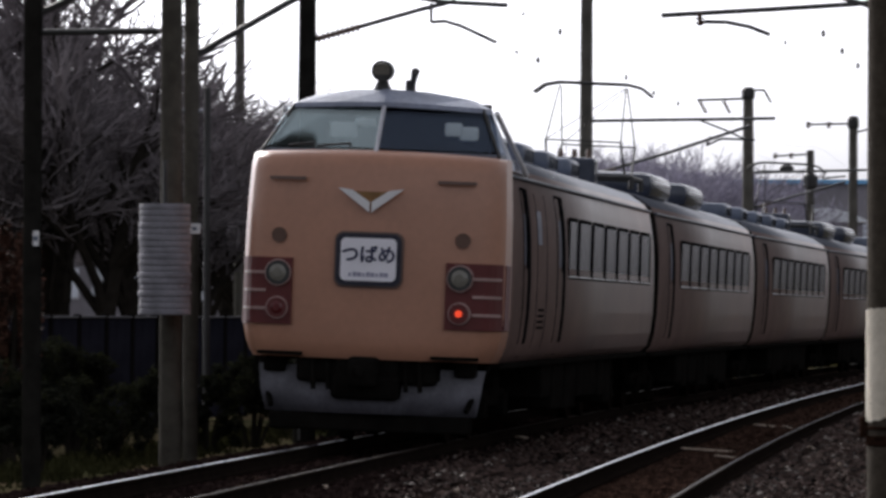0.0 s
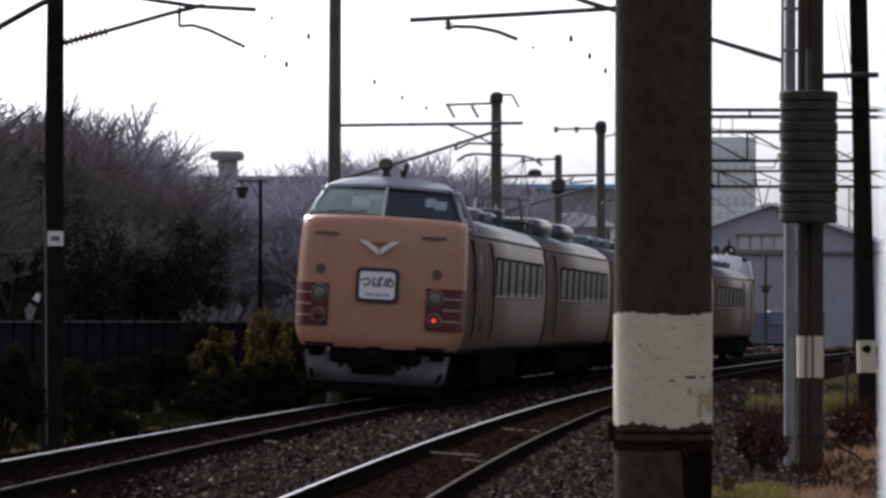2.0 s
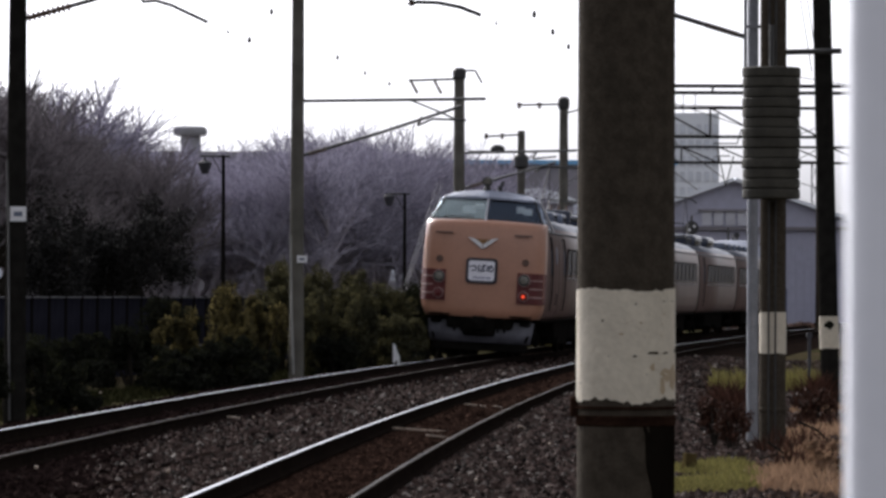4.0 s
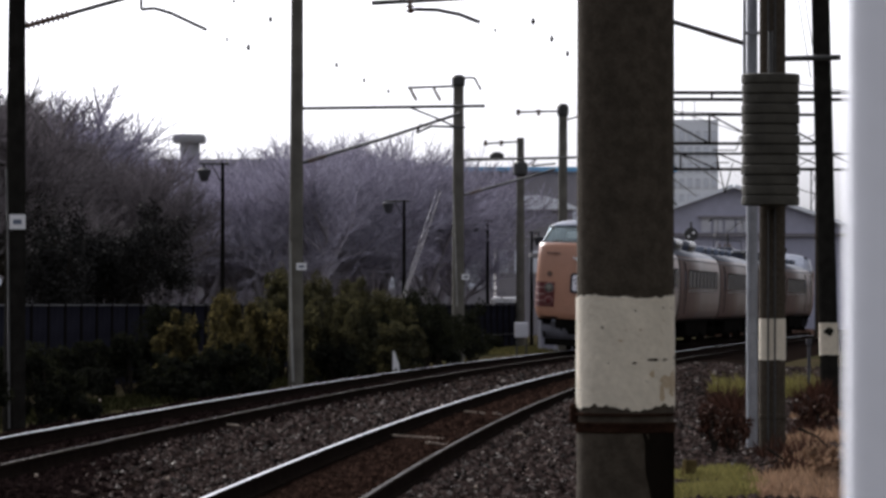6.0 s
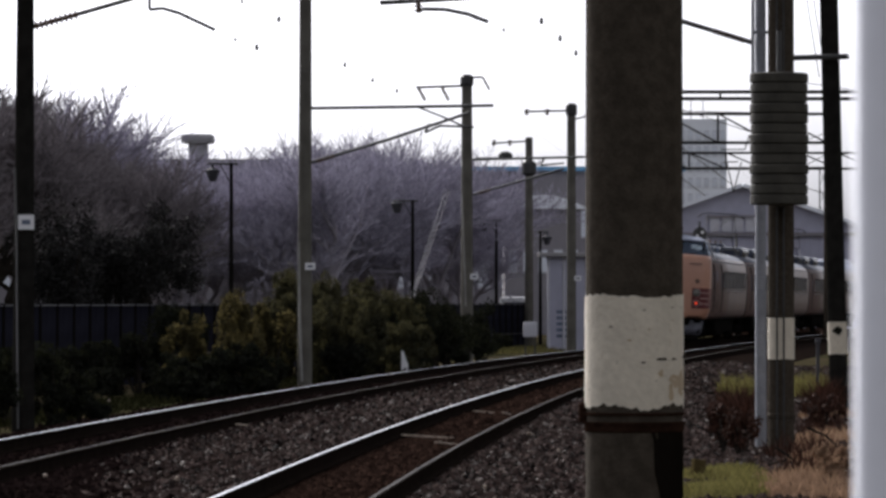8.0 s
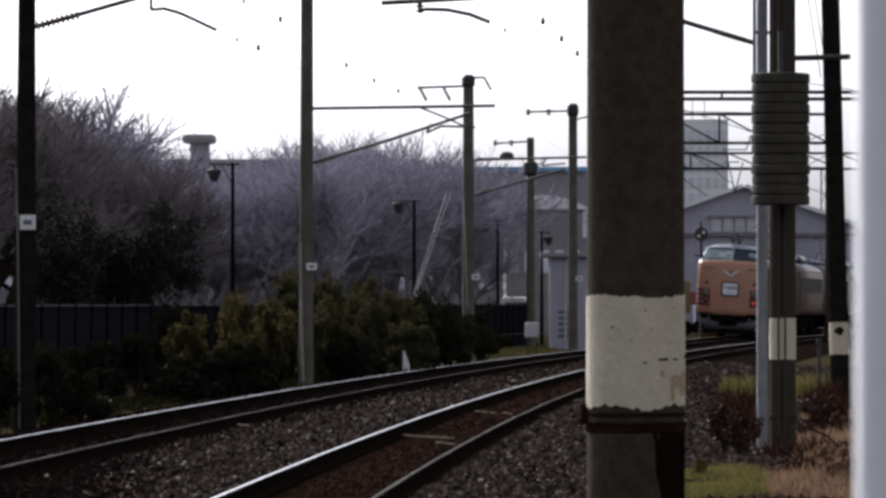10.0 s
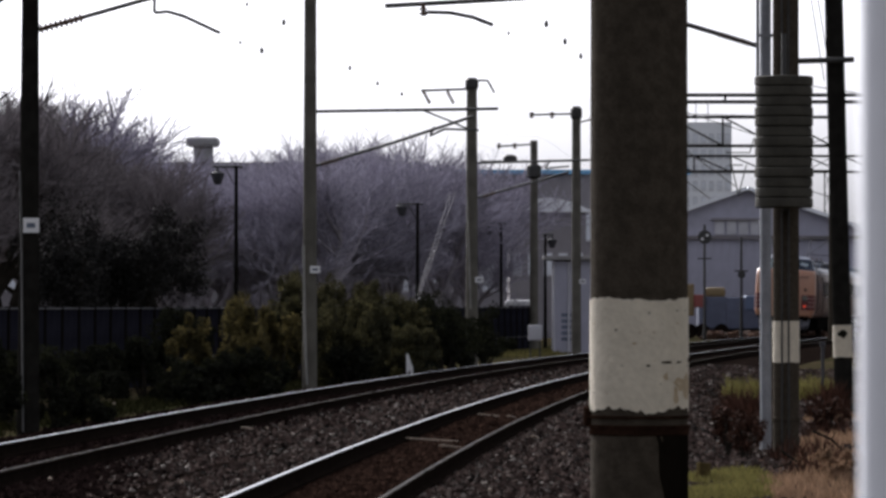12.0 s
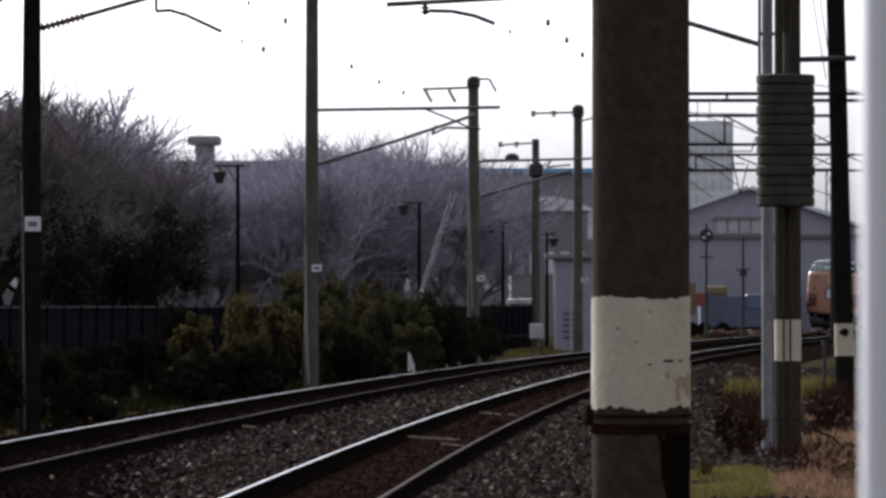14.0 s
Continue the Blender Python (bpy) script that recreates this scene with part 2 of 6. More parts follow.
# ---- mesh helpers ----
def link_mesh(name, bm, mat, smooth=False):
    me = bpy.data.meshes.new(name)
    bm.normal_update()
    bm.to_mesh(me)
    bm.free()
    if smooth:
        me.polygons.foreach_set("use_smooth", [True] * len(me.polygons))
        me.set_sharp_from_angle(angle=radians(40))
    for mm in (mat if isinstance(mat, (list, tuple)) else [mat]):
        me.materials.append(M[mm])
    return new(name, me)


def part(name, bm, mat, parent, label="", smooth=False):
    """A bmesh as one mesh object under a thing or a part."""
    ob = link_mesh(name, bm, mat, smooth)
    ob.parent = parent
    return tagged(ob, label)


def thing(name, at, label, category, group="", kind="", turn=0.0):
    ob = new(name)
    ob.empty_display_size = 0.2
    ob.matrix_basis = pose(*at, 0, 0, turn)
    return tagged(ob, label, category, group, kind)


def box(bm, lo, hi, bevel=0.0, mat=0):
    c = [(a + b) / 2 for a, b in zip(lo, hi)]
    s = [abs(b - a) for a, b in zip(lo, hi)]
    r = bmesh.ops.create_cube(bm, size=1, matrix=Matrix.Translation(c) @ Matrix.Diagonal((*s, 1)))
    vs = r["verts"]
    if bevel:
        es = list({e for v in vs for e in v.link_edges})
        r = bmesh.ops.bevel(bm, geom=es, offset=bevel, segments=2, affect="EDGES", profile=0.5)
    elif mat:
        for f in {f for v in vs for f in v.link_faces}:
            f.material_index = mat
    return bm


def tube(bm, a, b, r0, r1=None, seg=12, caps=True):
    """A tapered round bar from a to b."""
    a, b = Vector(a), Vector(b)
    r1 = r0 if r1 is None else r1
    d = b - a
    q = d.to_track_quat("Z", "Y").to_matrix().to_4x4()
    bmesh.ops.create_cone(bm, cap_ends=caps, segments=seg, radius1=r0, radius2=r1, depth=d.length, matrix=Matrix.Translation((a + b) / 2) @ q)
    return bm


def rings(bm, profile, seg=24, at=(0, 0, 0)):
    """A turned body about z: profile is (radius, height) pairs."""
    rows = []
    for r, z in profile:
        rows.append([bm.verts.new((at[0] + r * math.cos(2 * math.pi * k / seg), at[1] + r * math.sin(2 * math.pi * k / seg), at[2] + z)) for k in range(seg)])
    for p, q in zip(rows, rows[1:]):
        for k in range(seg):
            bm.faces.new((p[k], p[(k + 1) % seg], q[(k + 1) % seg], q[k]))
    bm.faces.new(rows[-1])
    bm.faces.new(list(reversed(rows[0])))
    return bm


def mesh():
    return bmesh.new()


# ---- plan: the two tracks bend to the right ----
GAP = 3.65


def spread(off, y):
    """The second track draws slightly closer further on."""
    return off * (1.055 - 0.00123 * (min(max(y / DEEP, 8), 110) - 30))


def track_x(y, off=0.0):
    """Middle of the train's track at y metres ahead; off to its right."""
    q = y / DEEP - 49
    return -4.09 + 0.064 * q + 0.000316 * q ** 2 - 0.00018 * max(0.0, q - 101) ** 2 + off * math.hypot(1, slope(y))


def slope(y):
    q = y / DEEP - 49
    return (0.064 + 2 * 0.000316 * q - 2 * 0.00018 * max(0.0, q - 101)) / DEEP


def ribbon(bm, y0, y1, step, section, off):
    """Sweep a section of (across, height) pairs along the track."""
    rows = []
    n = int((y1 - y0) / step)
    for i in range(n + 1):
        y = y0 + (y1 - y0) * i / n
        nx, ny = 1 / math.hypot(1, slope(y)), -slope(y) / math.hypot(1, slope(y))
        cx, o = track_x(y), spread(off, y)
        rows.append([bm.verts.new((cx + nx * (o + a), y + ny * (o + a), z)) for a, z in section])
    for p, q in zip(rows, rows[1:]):
        for k in range(len(section) - 1):
            bm.faces.new((p[k], p[k + 1], q[k + 1], q[k]))
    return rows


def place(u, d):
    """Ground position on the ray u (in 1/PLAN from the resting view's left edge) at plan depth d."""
    return (u - 784) / PLAN * d, d * DEEP


# ---- the train ----
SECTION = [(1.30, 0.96), (1.39, 1.06), (1.44, 1.25), (1.468, 1.55), (1.473, 1.95), (1.462, 2.35), (1.442, 2.62), (1.405, 2.86), (1.36, 3.08), (1.28, 3.20), (1.05, 3.35), (0.62, 3.47), (0.0, 3.51)]
CAR = 20.5


def shell(bm, y0, y1, pts, mats):
    """Two halves of a body section run from y0 to y1, ends closed."""
    full = [(x, z) for x, z in pts] + [(-x, z) for x, z in reversed(pts[:-1])]
    a = [bm.verts.new((x, y0, z)) for x, z in full]
    b = [bm.verts.new((x, y1, z)) for x, z in full]
    for k in range(len(full) - 1):
        f = bm.faces.new((a[k], a[k + 1], b[k + 1], b[k]))
        f.material_index = mats(full[k][1], full[k + 1][1])
        f.smooth = True
    bm.faces.new((a[-1], a[0], b[0], b[-1])).material_index = 2
    bm.faces.new(list(reversed(a))).material_index = 2
    bm.faces.new(b).material_index = 2
    return bm


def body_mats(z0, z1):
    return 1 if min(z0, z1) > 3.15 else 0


def side_window(bm_glass, bm_frame, side, y, w, z0=2.02, z1=2.70):
    x = side * 1.466
    lean = side * -0.014
    box(bm_frame, (x - 0.012, y - w / 2 - 0.05, z0 - 0.05), (x + side * 0.012, y + w / 2 + 0.05, z0))
    box(bm_frame, (x - 0.012, y - w / 2 - 0.05, z1), (x + lean + side * 0.010, y + w / 2 + 0.05, z1 + 0.05))
    # vertical bars drawn dark for the shade in the pillar recesses
    for e in (-1, 1):
        box(bm_frame, (x - 0.012, y + e * (w / 2 + 0.07) - 0.07, z0), (x + side * 0.011, y + e * (w / 2 + 0.07) + 0.07, z1))
    box(bm_glass, (x - 0.02, y - w / 2, z0), (x + side * 0.003, y + w / 2, z1))


def roof_unit(car, y, w=1.25, l=1.3, h=0.30, z=3.44, mat="unit"):
    bm = mesh()
    box(bm, (-w / 2, y - l / 2, z), (w / 2, y + l / 2, z + h), 0.09)
    u = part("cooling_unit", bm, mat, car, smooth=True)
    bm = mesh()
    for k in range(5):
        yy = y - l * 0.36 + k * l * 0.18
        box(bm, (-w / 2 - 0.008, yy - 0.03, z + 0.07), (w / 2 + 0.008, yy + 0.03, z + h - 0.08))
    part("louvre", bm, "under", u)


def pantograph(car, y, z=3.5):
    bm = mesh()
    for x in (-0.75, 0.75):
        tube(bm, (x, y - 0.9, z + 0.18), (x, y + 0.9, z + 0.18), 0.035, seg=6)
        for e in (-0.8, 0.8):
            tube(bm, (x, y + e, z), (x, y + e, z + 0.18), 0.05, 0.04, seg=8)
    for e in (-0.85, 0.85):
        tube(bm, (-0.75, y + e, z + 0.18), (0.75, y + e, z + 0.18), 0.035, seg=6)
    base = part("pantograph_base", bm, "iron", car)
    for e in (-1, 1):
        bm = mesh()
        for x in (-0.62, 0.62):
            tube(bm, (x, y + e * 0.5, z + 0.2), (x * 0.96, y + e * 1.15, z + 0.72), 0.020, seg=6)
            tube(bm, (x * 0.96, y + e * 1.15, z + 0.72), (x * 0.86, y + e * 0.12, z + 1.62), 0.012, seg=6)
        tube(bm, (-0.60, y + e * 1.15, z + 0.72), (0.60, y + e * 1.15, z + 0.72), 0.012, seg=6)
        tube(bm, (-0.60, y + e * 1.15, z + 0.72), (0.53, y + e * 0.12, z + 1.62), 0.007, seg=5)
        part("pantograph_arm", bm, "iron", base)
    bm = mesh()
    for e in (-0.14, 0.14):
        for a, b in (((-0.95, 1.50), (-0.78, 1.63)), ((-0.78, 1.63), (-0.55, 1.68)), ((-0.55, 1.68), (0.55, 1.68)), ((0.55, 1.68), (0.78, 1.63)), ((0.78, 1.63), (0.95, 1.50))):
            tube(bm, (a[0], y + e, z + a[1]), (b[0], y + e, z + b[1]), 0.022, seg=6)
    part("collector_head", bm, "iron", base)


def bogie(car, y):
    bm = mesh()
    for s in (-1, 1):
        box(bm, (s * 0.92 - 0.06, y - 1.5, 0.42), (s * 0.92 + 0.06, y + 1.5, 0.62), 0.02)
        for e in (-1.05, 1.05):
            box(bm, (s * 0.92 - 0.14, y + e - 0.16, 0.3), (s * 0.92 + 0.14, y + e + 0.16, 0.56), 0.02)
        tube(bm, (s * 0.95, y, 0.55), (s * 0.95, y, 0.95), 0.13, seg=10)
    box(bm, (-0.9, y - 0.25, 0.4), (0.9, y + 0.25, 0.66), 0.02)
    b = part("bogie", bm, "under", car)
    for e in (-1.05, 1.05):
        bm = mesh()
        for s in (-1, 1):
            tube(bm, (s * 0.49, y + e, 0.43), (s * 0.62, y + e, 0.43), 0.43, 0.43, seg=28)
        tube(bm, (-0.8, y + e, 0.43), (0.8, y + e, 0.43), 0.08, seg=8)
        part("wheelset", bm, "railside", b)


def underboxes(car, seed):
    rnd = random.Random(seed)
    y = -4.6
    while y < 4.2:
        l = rnd.uniform(0.7, 1.7)
        for s in (-1, 1):
            bm = mesh()
            box(bm, (s * 0.62, y, rnd.uniform(0.28, 0.5)), (s * 1.33, y + l, 0.95), 0.03)
            part("equipment_box", bm, "under", car)
        y += l + rnd.uniform(0.12, 0.5)


def side_strip(bm, side, y0, y1, z0, z1, out=0.005, steps=10):
    """A thin strip laid on the curved side between two heights."""
    zs = [q[1] for q in SECTION[:9]]
    xs = [q[0] for q in SECTION[:9]]
    rows = []
    for i in range(steps + 1):
        z = z0 + (z1 - z0) * i / steps
        x = side * (float(np.interp(z, zs, xs)) + out)
        rows.append((bm.verts.new((x, y0, z)), bm.verts.new((x, y1, z)), bm.verts.new((x - side * 0.03, y1, z)), bm.verts.new((x - side * 0.03, y0, z))))
    for p, q in zip(rows, rows[1:]):
        for k in range(4):
            bm.faces.new((p[k], p[(k + 1) % 4], q[(k + 1) % 4], q[k]))
    bmesh.ops.recalc_face_normals(bm, faces=bm.faces)


def door_lines(car, y, w=0.78):
    for s in (-1, 1):
        # door seams, with wide dark strips painted for the shade in the recess
        bm = mesh()
        side_strip(bm, s, y - w / 2 - 0.05, y - w / 2 + 0.04, 1.02, 2.98)
        side_strip(bm, s, y + w / 2 - 0.14, y + w / 2 + 0.20, 1.02, 2.98)
        side_strip(bm, s, y - w / 2, y + w / 2, 2.95, 2.99, steps=1)
        side_strip(bm, s, y + w / 2 - 0.34, y + w / 2 - 0.14, 2.05, 2.98)
        d = part("door_seam_and_shade", bm, "gap", car)
        bm = mesh()
        side_strip(bm, s, y - 0.17, y + 0.17, 2.1, 2.68, 0.004, 4)
        part("door_window", bm, "ink", d)


def train_car(label, cab=0, powered=False, seed=1):
    """A coach; cab -1: the driving cab closes its rear end, +1: its front end."""
    car = thing("train_car", (0, 0, 0), label, "train car", "cars of the train")
    bm = mesh()
    y0, y1 = -10.0, 10.0
    if cab < 0:
        y0 = -9.75
    if cab > 0:
        y1 = 9.75
    shell(bm, y0, y1, SECTION, body_mats)
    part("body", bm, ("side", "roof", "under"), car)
    for s in (-1, 1):
        bm = mesh()
        box(bm, (s * 1.345, y0, 3.075), (s * 1.40, y1, 3.115), 0.01)
        part("gutter", bm, "roof", car)
    if cab:
        row = [(-2.6, 0.98)] + [(-1.02 + 1.86 * k, 1.52) for k in range(6)]
    else:
        row = [(-5.4 + 1.86 * k, 1.52) for k in range(8)]
    way = -1 if cab > 0 else 1
    for s in (-1, 1):
        for y, w in row:
            y *= way
            g, f = mesh(), mesh()
            side_window(g, f, s, y, w)
            win = part("window", f, "gap", car)
            f = mesh()
            box(f, (s * 1.45, y - w / 2 - 0.03, 1.992), (s * 1.483, y + w / 2 + 0.03, 2.010), 0.003)
            part("window_sill", f, "silver", win)
            part("pane", g, "glass", win)
    door_lines(car, -4.1 * way if cab else -7.75)
    if cab:
        door_lines(car, -8.05 * way, 0.55)
        for s in (-1, 1):
            f = mesh()
            side_strip(f, s, -6.75 * way, -6.3 * way, 2.35, 2.75, 0.004, 4)
            part("small_window", f, "ink", car)
            for y in (-6.82, -5.72):
                f = mesh()
                side_strip(f, s, (y - 0.025) * way, (y + 0.025) * way, 1.05, 2.95, 0.004)
                part("hatch_seam", f, "gap", car)
            f = mesh()
            for z in (1.35, 1.42, 1.49, 1.56):
                side_strip(f, s, -6.6 * way, -5.95 * way, z, z + 0.03, 0.006, 1)
            part("side_louvre", f, "gap", car)
    for y in (-7.0, 7.0):
        bogie(car, y)
    underboxes(car, seed)
    bm = mesh()
    box(bm, (-0.55, -5.2, 0.22), (0.55, 5.2, 0.94), 0.04)
    part("underframe_casing", bm, "under", car)
    for s in (-1, 1):
        bm = mesh()
        box(bm, (s * 1.30, y0, 0.90), (s * 1.40, y1, 0.965), 0.01)
        part("sill_beam", bm, "under", car)
    ends = [e for e in (-1, 1) if e != cab]
    for e in ends:
        bm = mesh()
        box(bm, (-0.55, e * 10.0, 1.1), (0.55, e * 10.24, 3.05), 0.05)
        part("gangway", bm, "rubber", car)
        bm = mesh()
        tube(bm, (0, e * 9.6, 0.85), (0, e * 10.25, 0.85), 0.12, seg=8)
        part("coupler", bm, "under", car)
    if powered:
        pantograph(car, -7.0)
        for y in (-3.6, 3.0):
            bm = mesh()
            box(bm, (-0.85, y - 1.7, 3.42), (0.85, y + 1.7, 3.84), 0.14)
            cooler = part("cooling_unit", bm, "fairing", car, smooth=True)
            # thin silver strips stand for the highlight lines along the fairing
            for x in (-0.862, 0.836):
                bm = mesh()
                box(bm, (x, y - 1.5, 3.66), (x + 0.026, y + 1.5, 3.70), 0.006)
                part("highlight_strip", bm, "silver", cooler)
        bm = mesh()
        box(bm, (-0.36, -9.6, 3.45), (0.36, -9.05, 3.92), 0.05)
        part("transformer_box", bm, "fairing", car)
        for x in (-0.22, 0.0, 0.22):
            bm = mesh()
            tube(bm, (x, -9.3, 3.90), (x, -9.3, 4.05), 0.05, 0.035, seg=8)
            part("bushing", bm, "ceramic", car)
        bm = mesh()
        for k in range(7):
            tube(bm, (-0.9, -9 + k * 2.4, 3.40), (-0.9, -9 + k * 2.4, 3.72), 0.07, 0.045, seg=8)
        tube(bm, (-0.9, -9.4, 3.74), (-0.9, 6.2, 3.74), 0.03, seg=6)
        part("roof_cable", bm, "iron", car)
    else:
        for k in range(5):
            y = -7.6 + k * 3.7 if not cab else cab * (6.6 - k * 3.1)
            roof_unit(car, y)
    if cab:
        driving_end(car, cab)
    return car


def front_y(x):
    """How far the nose stands out at x across (metres before the body's end)."""
    a = abs(x) / 1.473
    return 0.95 * (1 - a ** 2.2 * 0.22) - (0.27 * max(0.0, (a - 0.86) / 0.14) ** 2)


def driving_end(car, e):
    """Nose, raked cab windows, lights, name board and plough at one end."""
    def P(x, out, z):
        return (x, e * (9.75 + out), z)

    xs = [-1.473, -1.46, -1.42, -1.35, -1.2, -0.8, -0.4, 0.0, 0.4, 0.8, 1.2, 1.35, 1.42, 1.46, 1.473]
    zs = [(0.97, 0.05), (1.05, 0.01), (1.15, 0.0), (1.28, 0.0), (1.5, 0.0), (2.0, 0.0), (2.6, 0.03), (3.1, 0.07), (3.2, 0.10), (3.27, 0.17), (3.30, 0.28)]
    bm = mesh()
    grid = []
    for z, back in zs:
        k = 1 - 0.028 * max(0, (z - 2.0) / 1.3) ** 2
        kk = k * float(np.interp(z, (0.97, 1.05, 1.15, 1.28, 1.4), (0.915, 0.945, 0.97, 0.988, 1.0)))
        crown = 0.05 if z > 3.05 else 0.0
        grid.append([bm.verts.new(P(x * kk, max(front_y(x) - back, -0.02), z - crown * (x / 1.473) ** 2)) for x in xs])
    for p, q in zip(grid, grid[1:]):
        for i in range(len(xs) - 1):
            bm.faces.new((p[i], p[i + 1], q[i + 1], q[i])).smooth = True
    # hood shelf back to the cab
    back = [bm.verts.new(P(x * 0.97, -0.15, 3.30 - 0.05 * (x / 1.473) ** 2)) for x in xs]
    for i in range(len(xs) - 1):
        bm.faces.new((grid[-1][i], grid[-1][i + 1], back[i + 1], back[i]))
    for i in (0, len(xs) - 1):
        col = [r[i] for r in grid] + [back[i]]
        rear = [bm.verts.new((v.co.x, e * (9.75 - 0.16), v.co.z)) for v in col[:-1]]
        for k in range(len(rear) - 1):
            bm.faces.new((col[k], col[k + 1], rear[k + 1], rear[k]))
        bm.faces.new((col[-2], col[-1], rear[-1]))
    bmesh.ops.recalc_face_normals(bm, faces=bm.faces)
    nose = part("nose", bm, "cream", car)
    # cab upper works: lower rim, upper rim, roof
    low = [(-1.40, 0.10), (-1.34, 0.35), (-0.66, 0.51), (0.0, 0.68), (0.66, 0.51), (1.35, 0.35), (1.40, 0.10)]
    top = [(-1.17, -0.45), (-1.07, -0.16), (-0.54, 0.0), (0.0, 0.14), (0.54, 0.0), (1.09, -0.16), (1.17, -0.45)]
    zl, zt = 3.27, 3.81

    def sheet(name, i0, i1, mat, a, b, label=""):
        g = mesh()
        for i in range(i0, i1):
            v = [g.verts.new(P(*t)) for t in ((low[i][0] + (top[i][0] - low[i][0]) * a, low[i][1] + (top[i][1] - low[i][1]) * a, zl + (zt - zl) * a),
                                              (low[i + 1][0] + (top[i + 1][0] - low[i + 1][0]) * a, low[i + 1][1] + (top[i + 1][1] - low[i + 1][1]) * a, zl + (zt - zl) * a),
                                              (low[i + 1][0] + (top[i + 1][0] - low[i + 1][0]) * b, low[i + 1][1] + (top[i + 1][1] - low[i + 1][1]) * b, zl + (zt - zl) * b),
                                              (low[i][0] + (top[i][0] - low[i][0]) * b, low[i][1] + (top[i][1] - low[i][1]) * b, zl + (zt - zl) * b))]
            g.faces.new(v)
        bmesh.ops.remove_doubles(g, verts=g.verts, dist=0.001)
        bmesh.ops.recalc_face_normals(g, faces=g.faces)
        bmesh.ops.solidify(g, geom=g.faces[:], thickness=0.03)
        return part(name, g, mat, cab_top, label)

    bm = mesh()
    rim = [bm.verts.new(P(x, o + 0.05, zt - 0.005 - 0.03 * (x / 1.1) ** 2)) for x, o in top]
    rim2 = [bm.verts.new(P(x * 0.99, o + 0.03, zt + 0.05 - 0.03 * (x / 1.1) ** 2)) for x, o in top]
    rim3 = [bm.verts.new(P(x * 0.80, o - 0.25, zt + 0.21 - 0.08 * (x / 1.1) ** 2)) for x, o in top]
    rear = [bm.verts.new(P(x * 0.85, -1.4, zt + 0.17 - 0.08 * (x / 1.1) ** 2)) for x, o in top]
    tail = [bm.verts.new(P(x * 1.02, -2.7, 3.40 - 0.16 * (x / 1.1) ** 2)) for x, o in top]
    for p, q in ((rim, rim2), (rim2, rim3), (rim3, rear), (rear, tail)):
        for i in range(6):
            bm.faces.new((p[i], p[i + 1], q[i + 1], q[i])).smooth = p is rim3 or p is rear
    for i, s in ((0, -1), (6, 1)):
        sill = [bm.verts.new(P(s * 1.37, o, 3.16)) for o in (0.10, -0.9, -2.7)]
        bm.faces.new((rim[i], rim2[i], rim3[i], rear[i], tail[i], sill[2], sill[1], sill[0]))
    bmesh.ops.recalc_face_normals(bm, faces=bm.faces)
    cab_top = part("cab_roof", bm, "cabroof", car)
    sheet("windscreen", 0, 3, "dustyscreen", 0.06, 0.97)
    sheet("windscreen", 3, 6, "screen", 0.06, 0.97)
    sheet("window_sill", 0, 6, "roof", -0.04, 0.06)
    for i in (1, 3, 5):
        g = mesh()
        w = 0.026 if i == 3 else 0.02
        a, b = low[i], top[i]
        tube(g, P(a[0], a[1] + 0.02, zl), P(b[0], b[1] + 0.02, zt), w, seg=6)
        part("window_post", g, "galvpale" if i == 3 else "rubber", cab_top)
    for i in (0, 6):
        g = mesh()
        a, b = low[i], top[i]
        s = -1 if i == 0 else 1
        tube(g, P(b[0] + s * 0.04, b[1] + 0.05, zt - 0.02), P(s * 1.46, -1.45, 3.13), 0.032, seg=6)
        part("side_trim", g, "white", cab_top)
    # inside of the cab: dark bulkhead and two pale seat backs
    g = mesh()
    box(g, (-1.1, min(e * 8.9, e * 9.0), 3.0), (1.1, max(e * 8.9, e * 9.0), 3.9))
    part("bulkhead", g, "under", cab_top)
    g = mesh()
    a = [g.verts.new(P(x * 0.97, o - 0.04, 3.325)) for x, o in low] + [g.verts.new(P(x, -0.7, 3.325)) for x in (1.28, -1.28)]
    g.faces.new(a)
    bmesh.ops.solidify(g, geom=g.faces[:], thickness=0.02)
    part("dashboard", g, "under", cab_top)
    for x, w, z0, z1, o in ((-0.47, 0.16, 3.45, 3.63, 0.0), (-0.22, 0.12, 3.58, 3.68, 0.06), (0.76, 0.10, 3.50, 3.66, -0.12), (0.93, 0.11, 3.46, 3.62, -0.16)):
        g = mesh()
        box(g, (x - w, e * (9.75 + o) - 0.03, z0), (x + w, e * (9.75 + o) + 0.03, z1), 0.028)
        part("headrest", g, "seat", cab_top, smooth=True)
    for x0, x1 in ((-1.02, -0.72), (-0.68, -0.30)):
        g = mesh()
        o0, o1 = 0.68 - abs(x0) * 0.255 + 0.05, 0.68 - abs(x1) * 0.255 + 0.04
        tube(g, P(x0, o0, 3.335), P(x1, o1 - 0.02, 3.37), 0.014, seg=6)
        tube(g, P(x1, o1, 3.31), P(x1, o1 - 0.02, 3.37), 0.012, seg=6)
        part("wiper", g, "rubber", cab_top)
    # roof headlamp and horn
    g = mesh()
    tube(g, P(-0.08, -0.35, 4.23), P(-0.08, -0.10, 4.22), 0.115, 0.12, seg=20)
    tube(g, P(-0.08, -0.22, 3.97), P(-0.08, -0.22, 4.12), 0.12, 0.06, seg=12)
    lamp = part("roof_headlamp", g, "iron", car)
    g = mesh()
    tube(g, P(-0.08, -0.11, 4.23), P(-0.08, -0.085, 4.22), 0.092, seg=20)
    part("lens", g, "lens", lamp)
    g = mesh()
